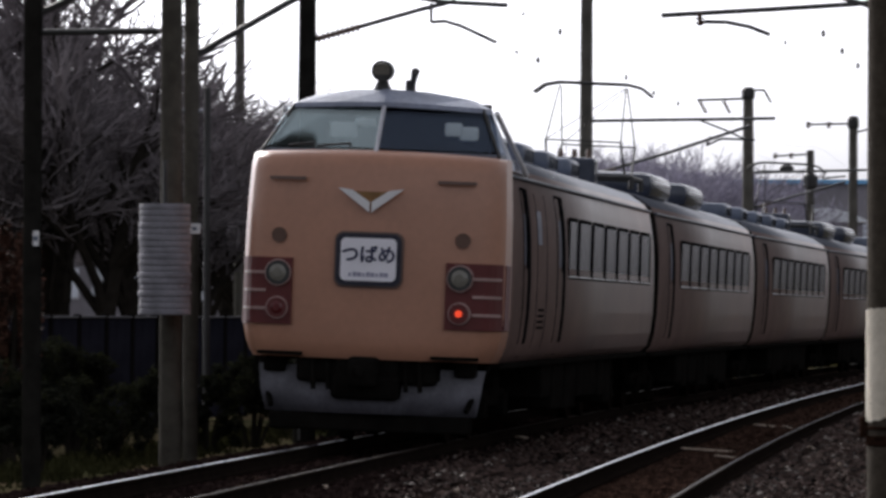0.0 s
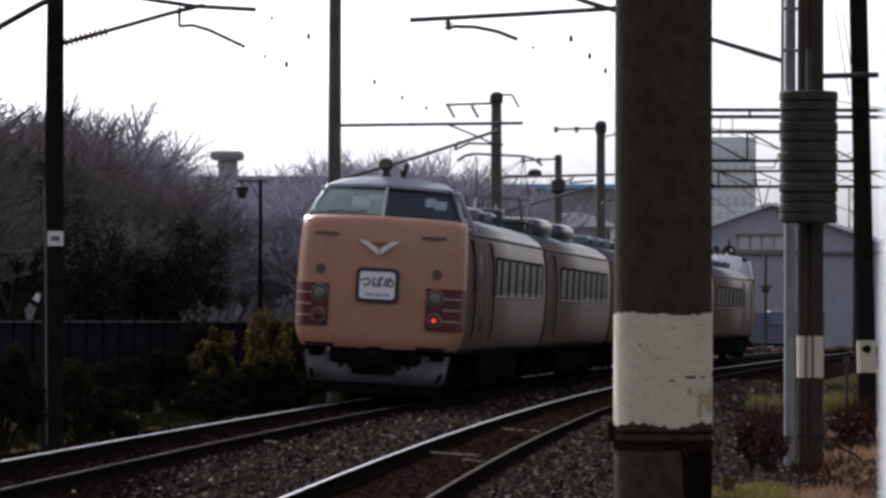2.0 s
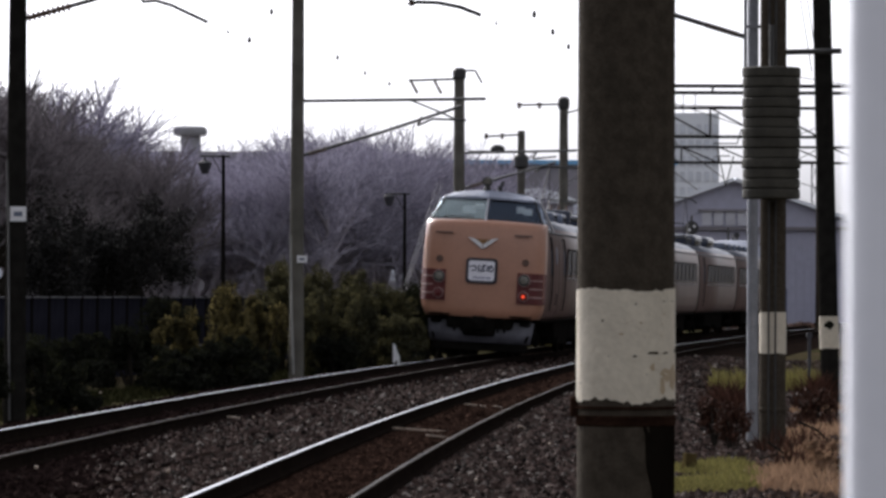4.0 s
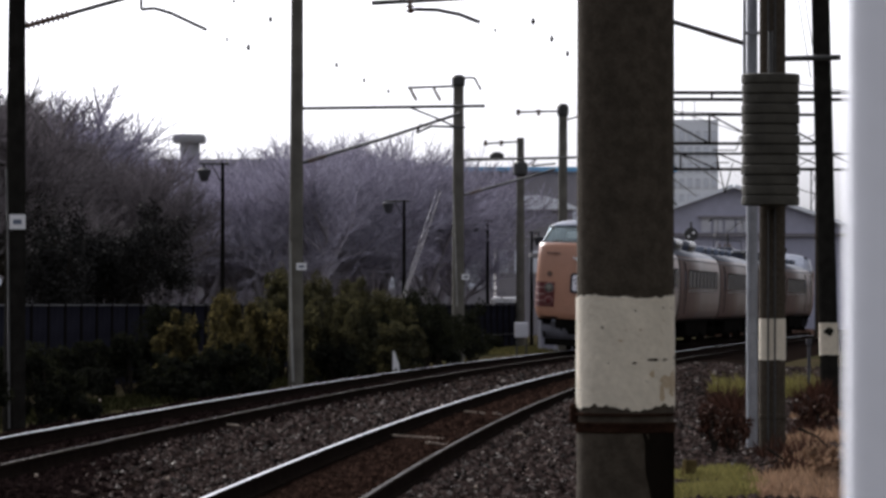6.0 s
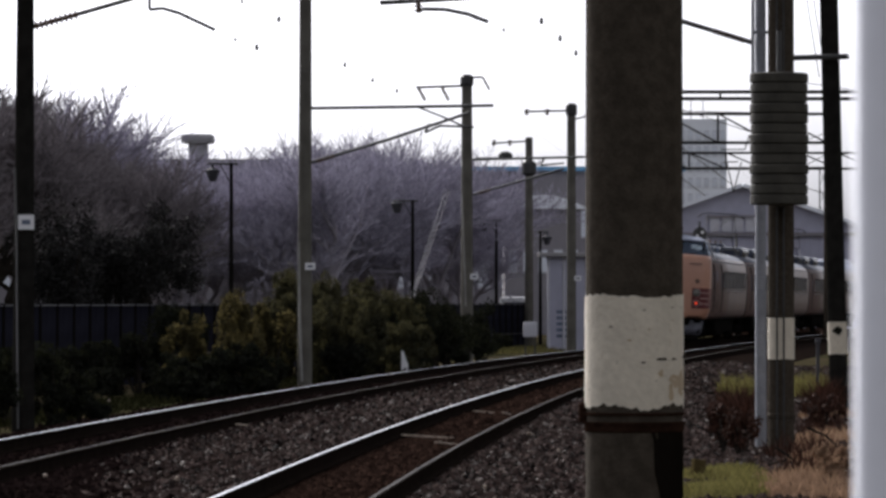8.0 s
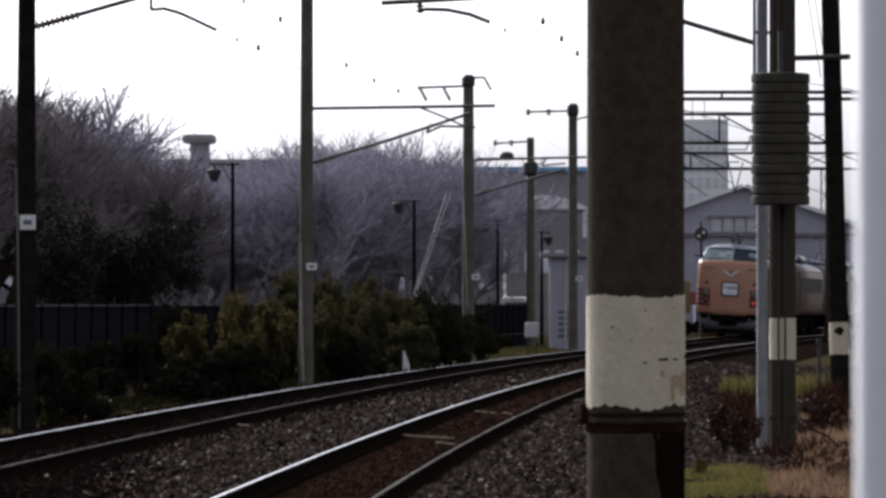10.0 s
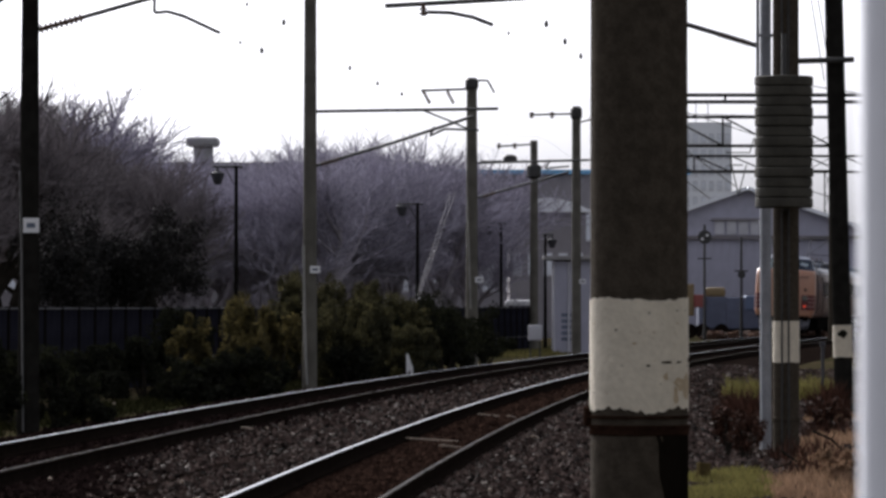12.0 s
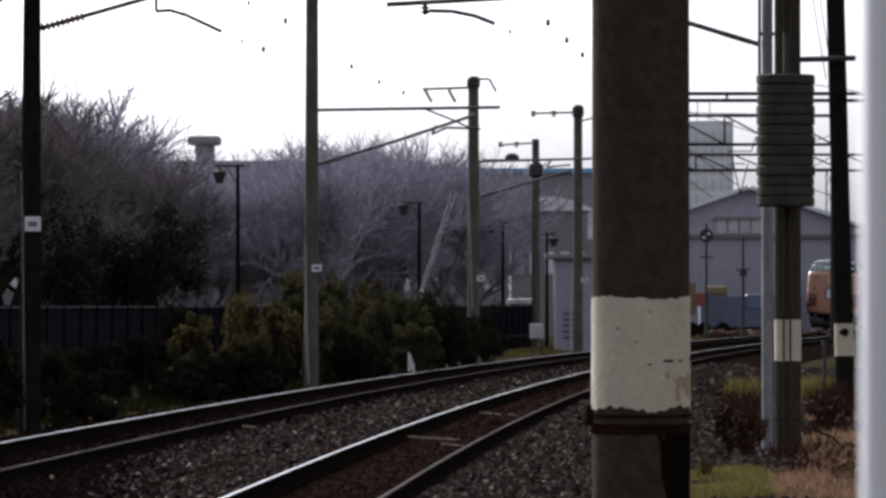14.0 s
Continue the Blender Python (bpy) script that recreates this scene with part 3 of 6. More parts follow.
    tube(g, P(-e * 0.20, -0.5, 3.95), P(-e * 0.20, -0.5, 4.14), 0.06, seg=8)
    tube(g, P(-e * 0.22, -0.5, 4.08), P(-e * 0.28, -0.3, 4.24), 0.03, 0.05, seg=8)
    part("horn", g, "iron", car)

    def strip(name, x0, x1, z0, z1, mat, up=0.0, thick=0.02, parent=nose, seg=6, skew=0.0):
        """A panel that follows the nose."""
        g = mesh()
        rows = []
        for i in range(seg + 1):
            x = x0 + (x1 - x0) * i / seg
            sk = skew * i / seg
            o = front_y(x)
            rows.append([g.verts.new(P(x, o + up + dz, z + sk)) for dz, z in ((-0.03, z0), (thick, z0), (thick, z1), (-0.03, z1))])
        for p, q in zip(rows, rows[1:]):
            for k in range(4):
                g.faces.new((p[k], p[(k + 1) % 4], q[(k + 1) % 4], q[k]))
        g.faces.new(rows[0])
        g.faces.new(list(reversed(rows[-1])))
        bmesh.ops.recalc_face_normals(g, faces=g.faces)
        return part(name, g, mat, parent)

    for s in (-1, 1):
        unit = strip("light_panel", s * 0.86, s * 1.462, 1.33, 2.07, "red", 0, 0.03, seg=10)
        # flank piece that runs round the corner
        g = mesh()
        box(g, (s * 1.44, e * 9.72, 1.33), (s * 1.482, e * 10.22, 2.07), 0.012)
        part("flank_panel", g, "red", unit)
        for z in (1.50, 1.70, 1.90):
            strip("chrome_stripe", s * 1.16, s * 1.45, z - 0.016, z + 0.016, "stripe", 0.03, 0.02, unit)
        xx = s * 1.02
        o = front_y(xx) + 0.03
        for z, mat, r in ((1.90, "lens", 0.125), (1.51, "taillit" if s * -e > 0 else "taildim", 0.10)):
            g = mesh()
            tube(g, P(xx, o - 0.02, z), P(xx, o + 0.05, z), r + 0.028, r + 0.024, seg=24)
            part("lamp_ring", g, "stripe", unit)
            g = mesh()
            tube(g, P(xx, o - 0.02, z), P(xx, o + 0.06, z), r + 0.014, r + 0.010, seg=24)
            part("lamp_rim", g, "red" if z < 1.7 else "iron", unit)
            g = mesh()
            tube(g, P(xx, o + 0.05, z), P(xx, o + 0.075, z), r if z > 1.7 else r * (0.40 if mat == "taillit" else 0.9), r * 0.4, seg=24)
            part("lamp_lens", g, mat, unit)
        g = mesh()
        o = front_y(s * 1.03)
        tube(g, P(s * 1.03, o - 0.03, 2.32), P(s * 1.03, o + 0.012, 2.32), 0.085, seg=20)
        part("marker_cover", g, "cover", nose)
        strip("air_slot", s * 0.74, s * 1.16, 2.94, 2.975, "side", 0.0, 0.015)
        strip("valance_step", s * 0.72, s * 1.24, 0.99, 1.03, "under", 0.0, 0.035)
        # wing emblem
        g = mesh()
        o = front_y(0.1) + 0.012
        pts = [(s * 0.012, 2.60), (s * 0.37, 2.865), (s * 0.21, 2.845), (s * 0.012, 2.715)]
        a = [g.verts.new(P(x, o, z)) for x, z in pts]
        b = [g.verts.new(P(x, o + 0.03, z)) for x, z in pts]
        g.faces.new(a), g.faces.new(list(reversed(b)))
        for k in range(4):
            g.faces.new((a[k], a[(k + 1) % 4], b[(k + 1) % 4], b[k]))
        bmesh.ops.recalc_face_normals(g, faces=g.faces)
        part("wing_emblem", g, "white", nose)
    # gold middle of the emblem, behind the wings
    g = mesh()
    o = front_y(0.1) + 0.006
    pts = [(-0.20, 2.83), (0.20, 2.83), (0.0, 2.64)]
    a = [g.verts.new(P(x, o, z)) for x, z in pts]
    b = [g.verts.new(P(x, o + 0.02, z)) for x, z in pts]
    g.faces.new(a), g.faces.new(list(reversed(b)))
    for k in range(3):
        g.faces.new((a[k], a[(k + 1) % 3], b[(k + 1) % 3], b[k]))
    bmesh.ops.recalc_face_normals(g, faces=g.faces)
    part("emblem_middle", g, "gold", nose, "dull gold emblem middle")
    # name board
    g = mesh()
    o = front_y(0.2)

    def plaque(bm, w, h, r, zc, o0, o1):
        """A thin plate with rounded corners on the nose."""
        loop = []
        for cx, cz, a0 in ((w - r, h - r, 0), (-w + r, h - r, 90), (-w + r, -h + r, 180), (w - r, -h + r, 270)):
            loop += [(cx + r * math.cos(radians(a0 + 15 * k)), zc + cz + r * math.sin(radians(a0 + 15 * k))) for k in range(7)]
        p, q = [bm.verts.new(P(x, o0, z)) for x, z in loop], [bm.verts.new(P(x, o1, z)) for x, z in loop]
        bm.faces.new(p), bm.faces.new(list(reversed(q)))
        for k in range(len(loop)):
            bm.faces.new((p[k], p[(k + 1) % len(loop)], q[(k + 1) % len(loop)], q[k]))
        bmesh.ops.recalc_face_normals(bm, faces=bm.faces)

    plaque(g, 0.362, 0.287, 0.09, 2.075, o - 0.02, o + 0.05)
    board = part("name_board", g, "boardrim", nose, "white train name board with dark rim")
    g = mesh()
    plaque(g, 0.312, 0.238, 0.06, 2.075, o + 0.045, o + 0.056)
    part("board_face", g, "boardwhite", board)
    g = mesh()
    plaque(g, 0.385, 0.310, 0.10, 2.075, o - 0.03, o + 0.03)
    part("board_surround", g, "side", board)
    cu = bpy.data.curves.new("lettering", "FONT")
    cu.body, cu.size, cu.align_x, cu.align_y, cu.extrude = "つばめ", 0.205, "CENTER", "CENTER", 0.002
    cu.space_character = 1.0
    tx = new("lettering_draft", cu)
    bpy.context.view_layer.update()
    me = bpy.data.meshes.new_from_object(tx)
    bpy.data.objects.remove(tx)
    thick = bmesh.new()
    for dx, dy in ((-0.006, 0), (0.006, 0.0), (0, 0.006), (0, -0.006)):
        n = len(thick.verts)
        thick.from_mesh(me)
        thick.verts.ensure_lookup_table()
        bmesh.ops.translate(thick, verts=thick.verts[n:], vec=(dx, dy, 0.0002 * n / max(n, 1) + dx * 0.05 + dy * 0.09))
    thick.to_mesh(me)
    thick.free()
    me.transform(pose(0, e * (9.75 + o + 0.060), 2.12, 90, 0, 0 if e < 0 else 180))
    me.materials.clear()
    me.materials.append(M["ink"])
    ob = new("lettering", me)
    ob.parent = board
    g = mesh()
    for k in range(9):
        w = 0.014 + 0.005 * (k * 7 % 3)
        box(g, (-0.20 + k * 0.05 - w, e * (9.75 + o + 0.055), 1.885), (-0.20 + k * 0.05 + w, e * (9.75 + o + 0.059), 1.925 + 0.006 * (k * 5 % 3)))
    part("small_lettering", g, "faint", board)
    # bottom valance, coupler and plough
    g = mesh()
    box(g, (-0.36, min(e * 9.8, e * 10.60), 0.72), (0.36, max(e * 9.8, e * 10.60), 1.06), 0.05)
    part("coupler_pocket", g, "under", car)
    g = mesh()
    tube(g, P(0, 0.5, 0.86), P(0, 1.05, 0.86), 0.13, seg=10)
    box(g, (-0.17, min(e * 10.7, e * 10.95), 0.66), (0.17, max(e * 10.7, e * 10.95), 1.0), 0.05)
    tube(g, P(-0.10, 1.0, 0.84), P(-0.02, 1.26, 0.84), 0.08, 0.05, seg=10)
    tube(g, P(0.12, 1.0, 0.84), P(0.15, 1.2, 0.84), 0.07, 0.04, seg=10)
    part("coupler", g, "under", car)
    # dark mass added to blacken the middle of the plough
    g = mesh()
    box(g, (-0.80, min(e * 10.30, e * 10.54), 0.70), (0.78, max(e * 10.30, e * 10.54), 0.98), 0.05)
    for x in (-0.62, -0.45, 0.42, 0.58):
        tube(g, P(x, 0.80, 0.96), P(x + 0.03, 0.84, 0.62), 0.03, seg=8)
    box(g, (-0.40, min(e * 10.40, e * 10.62), 0.52), (0.38, max(e * 10.40, e * 10.62), 0.80), 0.06)
    part("coupler_dark_mass", g, "under", car)
    g = mesh()
    rows = []
    for x in (-1.28, -1.15, -0.7, 0.0, 0.7, 1.15, 1.28):
        o = 0.78 - 0.28 * (x / 1.28) ** 2
        rows.append([g.verts.new(P(x * k, o - b, z)) for k, b, z in ((1.0, 0.1, 0.88), (0.97, 0.02, 0.6), (0.93, 0.08, 0.36), (0.93, 0.12, 0.36), (0.97, 0.06, 0.6), (1.0, 0.14, 0.88))])
    for p, q in zip(rows, rows[1:]):
        for k in range(5):
            g.faces.new((p[k], p[k + 1], q[k + 1], q[k])).smooth = True
    bmesh.ops.recalc_face_normals(g, faces=g.faces)
    plough = part("plough", g, "skirt", car)
    for s in (-1, 1):
        # black boxes stand for dark recesses, the tube is a strut
        g = mesh()
        box(g, (s * 0.70, min(e * 10.2, e * 10.45), 0.74), (s * 0.80, max(e * 10.2, e * 10.45), 0.98), 0.03)
        box(g, (s * 0.95, min(e * 10.1, e * 10.36), 0.80), (s * 1.20, max(e * 10.1, e * 10.36), 0.98), 0.03)
        tube(g, P(s * 1.30, 0.1, 0.98), P(s * 1.10, 0.60, 0.42), 0.035, seg=6)
        part("recess_and_strut", g, "under", plough)
    g = mesh()
    box(g, (-1.12, min(e * 9.9, e * 10.35), 0.16), (1.12, max(e * 9.9, e * 10.35), 0.36), 0.03)
    part("rail_guard", g, "under", car)


CARS = []


def build_train():
    tail = "orange-cream driving car with raked cab windows and maroon light clusters"
    mid = "orange-cream coach with grey roof and long window row"
    specs = [(tail, -1, False), ("orange-cream coach with raised pantograph on its grey roof", 0, True), (mid, 0, False), ("orange-cream coach with raised pantograph on its grey roof", 0, True), (tail, 1, False)]
    for k, (lab, cab, pw) in enumerate(specs):
        CARS.append(train_car(lab, cab, pw, 11 + k))


# ---- ground and tracks ----
def build_ground():
    bm = mesh()
    xs = [-3000, -300, -60, -30, -15, 15, 30, 60, 300, 3000]
    ys = [-200, -20, 10, 30, 60, 100, 150, 220, 300, 600, 4500]
    g = [[bm.verts.new((x, y, -0.30)) for x in xs] for y in ys]
    for a, b in zip(g, g[1:]):
        for i in range(len(xs) - 1):
            bm.faces.new((a[i], a[i + 1], b[i + 1], b[i]))
    tagged(link_mesh("ground", bm, "soil"), "dry earth with patches of winter grass", "ground", kind="structure")
    bm = mesh()
    ribbon(bm, 8, 420, 3.0, [(-2.6, -0.31), (-1.75, -0.19), (0, -0.165), (1.8, -0.19), (3.65, -0.165), (5.3, -0.19), (6.4, -0.31)], 0)
    tagged(link_mesh("ballast_bed", bm, "ballast"), "bed of brown-grey crushed stone under the two tracks", "ballast", kind="structure")


def build_tracks():
    """Two tracks: rails with bright heads; the sleepers come as pieces later."""
    made = []
    for off in (0.0, GAP):
        tr = thing("railway_track", (0, 0, 0), "curved railway track of rusty rails on brown ballast", "railway track", kind="structure")
        made.append(tr)
        for side in (-1, 1):
            cant = -0.015 * side
            c = side * 0.5665
            bm = mesh()
            sec = [(c - 0.06, -0.15), (c - 0.06, -0.135), (c - 0.012, -0.12), (c - 0.01, -0.045), (c - 0.032, -0.035), (c - 0.032, -0.014), (c - 0.019, -0.001)]
            sec = [(a, z + cant) for a, z in sec]
            right = [(2 * c - a, z) for a, z in reversed(sec)]
            ribbon(bm, 8, 420, 2.0, sec, off)
            ribbon(bm, 8, 420, 2.0, right, off)
            rail = part("rail", bm, "railside", tr)
            bm = mesh()
            ribbon(bm, 8, 420, 2.0, [(c - 0.020, -0.002 + cant), (c - 0.018, cant), (c + 0.018, cant), (c + 0.020, -0.002 + cant)], off)
            # left head of each track bright metal, right head dull brown
            part("rail_head", bm, "railtop" if side < 0 else "raildull", rail, "bright metal rail head" if side < 0 else "dull brown rail head")
    return made


def on_track(y, off):
    """Point at off metres to the right of the train's track, and the track's turn in degrees."""
    k = math.hypot(1, slope(y))
    off = spread(off, y) if off > 0 else off
    return track_x(y) + off / k, y - off * slope(y) / k, -math.degrees(math.atan(slope(y)))


def build_sleepers(tracks):
    bm = mesh()
    box(bm, (-1.0, -0.11, -0.27), (1.0, 0.11, -0.135), 0.012)
    me = link_mesh("sleeper", bm, "sleeper")
    data = me.data
    bpy.data.objects.remove(me)
    rnd = random.Random(5)
    for off, tr in zip((0.0, GAP), tracks):
        for k in range(170):
            x, y, turn = on_track(30 + 0.62 * k, off)
            ob = new("sleeper", data)
            ob.parent = tr
            ob.matrix_basis = pose(x, y, rnd.uniform(-0.03, -0.012), 0, 0.8, turn + rnd.uniform(-0.6, 0.6))


def build_stones():
    """Crushed stone lying over the bed, denser close by."""
    rng = np.random.default_rng(3)
    base = np.array([(1, 0, 0), (0, 1, 0), (-1, 0, 0), (0, -1, 0), (0, 0, 1), (0, 0, -1)], float)
    tri = np.array([(0, 1, 4), (1, 2, 4), (2, 3, 4), (3, 0, 4), (1, 0, 5), (2, 1, 5), (3, 2, 5), (0, 3, 5)])
    spans = [(31, 45, 23000), (45, 62, 20000), (62, 85, 12000), (85, 130, 8000)]
    ys = np.concatenate([rng.uniform(a, b, n) for a, b, n in spans])
    off = rng.uniform(-2.3, 9.3, len(ys))
    for c in (0.0, GAP):
        for s in (-0.5665, 0.5665):
            off = np.where(np.abs(off - c - s) < 0.10, off + 0.22, off)
    sl = (0.064 + 2 * 0.000316 * (ys - 49)) / DEEP
    k = np.sqrt(1 + sl * sl)
    wide = np.where(off > 1.8, off - GAP + GAP * (1.055 - 0.00123 * (np.minimum(ys, 110) - 30)), off)
    cx = -4.09 + 0.064 * (ys - 49) + 0.000316 * (ys - 49) ** 2 + wide / k
    cy = ys * DEEP - wide * sl / k
    prof = np.interp(off, [-2.6, -1.75, 0, 1.8, 3.65, 5.3, 6.4, 9.0], [-0.31, -0.19, -0.165, -0.19, -0.165, -0.19, -0.30, -0.30])
    size = rng.uniform(0.022, 0.05, len(ys)) * np.where(ys > 62, 1.3, 1.0)
    v = base[None] * rng.uniform(0.6, 1.25, (len(ys), 6, 1)) + rng.normal(0, 0.22, (len(ys), 6, 3))
    v = v * size[:, None, None] * np.array([1, 1, 0.75])
    v += np.stack([cx, cy, prof + size * 0.35], 1)[:, None]
    inside = (np.abs(off) < 0.56) | (np.abs(off - GAP) < 0.56)
    pale = rng.uniform(0, 1, len(ys)) < 0.035
    earthy = (off + rng.normal(0, 0.3, len(ys)) > 7.7) & (ys < 57)
    # stones darkened for the shade at left, spreading wider close by
    in_shade = off + rng.normal(0, 0.25, len(ys)) < 0.85 + np.clip((50 - ys) * 0.11, 0, 1.6)
    for keep, name, mat, label in ((in_shade, "shade_dark_ballast", "shadestone", "crushed stones of the train's track, darkened for shade"), (earthy, "earth_clods", "clod", "dry pinkish earth clods and pebbles by the poles"), (~in_shade & ~inside & ~pale & ~earthy, "ballast_stones", "stone", "loose brown and grey crushed stones beside the rails"), (~in_shade & ~inside & pale & ~earthy, "pale_ballast", "palestone", "scattered pale stones among the brown ballast"), (~in_shade & inside, "rusty_ballast", "ruststone", "rust-brown crushed stones between the rails")):
        w = v[keep]
        f = tri[None] + (np.arange(len(w)) * 6)[:, None, None]
        me = bpy.data.meshes.new(name)
        me.from_pydata(w.reshape(-1, 3), [], f.reshape(-1, 3))
        me.materials.append(M[mat])
        tagged(new(name, me), label, "ballast", kind="stuff")


def blades(name, spots, count, height, mat, label, seed, width=0.012):
    """Thin bent blades scattered over round spots (x, y, radius)."""
    rng = np.random.default_rng(seed)
    area = np.array([s[2] ** 2 for s in spots])
    pick = rng.choice(len(spots), count, p=area / area.sum())
    sp = np.array(spots)[pick]
    r, a = np.sqrt(rng.uniform(0, 1, count)) * sp[:, 2], rng.uniform(0, 6.283, count)
    x, y = sp[:, 0] + r * np.cos(a), sp[:, 1] + r * np.sin(a) * 2.2
    h = rng.uniform(0.4, 1.0, count) * height * (1.15 - 0.6 * (r / sp[:, 2]) ** 2)
    b = rng.uniform(0, 6.283, count)
    lean = rng.uniform(0.1, 0.7, count) * h
    w = width * rng.uniform(0.6, 1.4, count)
    z = np.full(count, -0.31)
    dx, dy = np.cos(b), np.sin(b)
    p0 = np.stack([x - w, y, z], 1)
    p1 = np.stack([x + w, y, z], 1)
    p2 = np.stack([x + dx * lean * 0.35 + w * 0.7, y + dy * lean * 0.35, z + h * 0.6], 1)
    p3 = np.stack([x + dx * lean * 0.35 - w * 0.7, y + dy * lean * 0.35, z + h * 0.6], 1)
    p4 = np.stack([x + dx * lean, y + dy * lean, z + h], 1)
    v = np.stack([p0, p1, p2, p3, p4], 1).reshape(-1, 3)
    i = np.arange(count) * 5
    quads = np.stack([i, i + 1, i + 2, i + 3], 1).tolist()
    tris = np.stack([i + 3, i + 2, i + 4], 1).tolist()
    me = bpy.data.meshes.new(name)
    me.from_pydata(v, [], quads + tris)
    me.materials.append(M[mat])
    return tagged(new(name, me), label, "grass", kind="stuff")


# ---- poles and overhead line ----
def at_ray(u, v, d):
    """World point at plan depth d on the ray u, v of the resting view (horizon at 540)."""
    return Vector(((u - 784) / PLAN * d, d * DEEP, EYE + (540 - v) / PLAN * d))


def pole(u, d, dia, base, top, label, taper=0.004, mat="concrete", group="overhead line poles", name="line_pole", lean=0.0):
    x, y = place(u, d)
    p = thing(name, (x, y, base), label, "pole", group)
    h = top - base
    bm = mesh()
    rings(bm, [(dia / 2 + taper * 2, -0.3), (dia / 2, 1.6), (dia / 2 - taper * h / 2, h - 0.02), (dia / 2 - taper * h / 2 - 0.02, h)], 28)
    if lean:
        bmesh.ops.transform(bm, matrix=pose(0, 0, 0, 0, lean, 0), verts=bm.verts)
    part("shaft", bm, mat, p, smooth=True)
    return p


def local(p, q):
    return q - p.matrix_basis.translation


def plate(p, v, d, u0, u1, h=0.2):
    """A small white board with unreadable writing on the pole's face, between u0 and u1 at height v."""
    a, b = local(p, at_ray(u0, v, d)), local(p, at_ray(u1, v, d))
    bm = mesh()
    box(bm, (a.x, -0.20, a.z - h / 2), (b.x, -0.17, a.z + h / 2), 0.004)
    q = part("number_plate", bm, "white", p, "small white plate with a grey bar")
    bm = mesh()
    box(bm, (a.x + 0.05, -0.206, a.z - h * 0.16), (b.x - 0.05, -0.202, a.z + h * 0.16))
    part("plate_bar", bm, "unit", q)


def bar(p, name, pts, d, r, mat="iron", seg=8):
    """A bent pipe through (u, v) points of the resting view at d metres; part of pole p."""
    bm = mesh()
    q = [local(p, at_ray(u, v, d)) for u, v in pts]
    for a, b in zip(q, q[1:]):
        tube(bm, a, b, r, seg=seg)
    return part(name, bm, mat, p)


def insulator(p, a, b, d, r=0.075, n=9):
    """A ribbed insulator rod between two (u, v) points."""
    bm = mesh()
    a, b = local(p, at_ray(*a, d)), local(p, at_ray(*b, d))
    L = (b - a).length
    prof = [(r * 0.4, 0.0)]
    for k in range(n):
        z = L * (k + 0.5) / n
        prof += [(r * 0.45, z - L * 0.3 / n), (r, z - L * 0.12 / n), (r * 0.9, z + L * 0.12 / n), (r * 0.45, z + L * 0.2 / n)]
    rings(bm, prof + [(r * 0.4, L)], 14)
    bmesh.ops.transform(bm, matrix=Matrix.Translation(a) @ (b - a).to_track_quat("Z", "Y").to_matrix().to_4x4(), verts=bm.verts)
    return part("insulator", bm, "ceramic", p)


def weight_stack(u0, u1, v0, v1, d, n, label, mat="weight", groove=0.026):
    """Stacked iron tension weights guided on a pole."""
    a, b = at_ray(u0, v1, d), at_ray(u1, v0, d)
    r, h = (b.x - a.x) / 2, b.z - a.z
    w = thing("tension_weight", ((a.x + b.x) / 2, a.y - 0.05, a.z), label, "counterweight", "tension weights")
    rnd = random.Random(9)
    for k in range(n):
        bm = mesh()
        t = h / n
        dr = rnd.uniform(-0.012, 0.006)
        rings(bm, [(r + dr - groove, k * t + 0.001), (r + dr - groove * 0.4, k * t + 0.005), (r + dr - 0.002, k * t + 0.013), (r + dr, k * t + t * 0.5), (r + dr - 0.003, (k + 1) * t - 0.014), (r + dr - groove * 0.45, (k + 1) * t - 0.006), (r + dr - groove, (k + 1) * t - 0.001)], 36)
        part("weight_disc", bm, mat, w, smooth=True)
    bm = mesh()
    tube(bm, (0, 0, -0.03), (0, 0, h + 0.5), 0.03, seg=8)
    part("weight_rod", bm, "iron", w)
    return w


def ragged_band(p, r, z0, z1, mat, amp=0.02, seed=1, name="painted_band"):
    """A painted band round a pole with flaked edges."""
    rnd = random.Random(seed)
    bm = mesh()
    n = 72
    lo = [z0 + rnd.uniform(-amp, amp) * 0.5 + amp * math.sin(k * 0.35 + seed) * 0.6 for k in range(n)]
    hi = [z1 + rnd.uniform(-amp, amp) * 0.25 + amp * 0.25 * math.sin(k * 0.23 + seed) for k in range(n)]
    va = [bm.verts.new((r * math.cos(2 * math.pi * k / n), r * math.sin(2 * math.pi * k / n), lo[k])) for k in range(n)]
    vb = [bm.verts.new((r * math.cos(2 * math.pi * k / n), r * math.sin(2 * math.pi * k / n), hi[k])) for k in range(n)]
    for k in range(n):
        bm.faces.new((va[k], va[(k + 1) % n], vb[(k + 1) % n], vb[k])).smooth = True
    return part(name, bm, mat, p, "flaking white painted band")


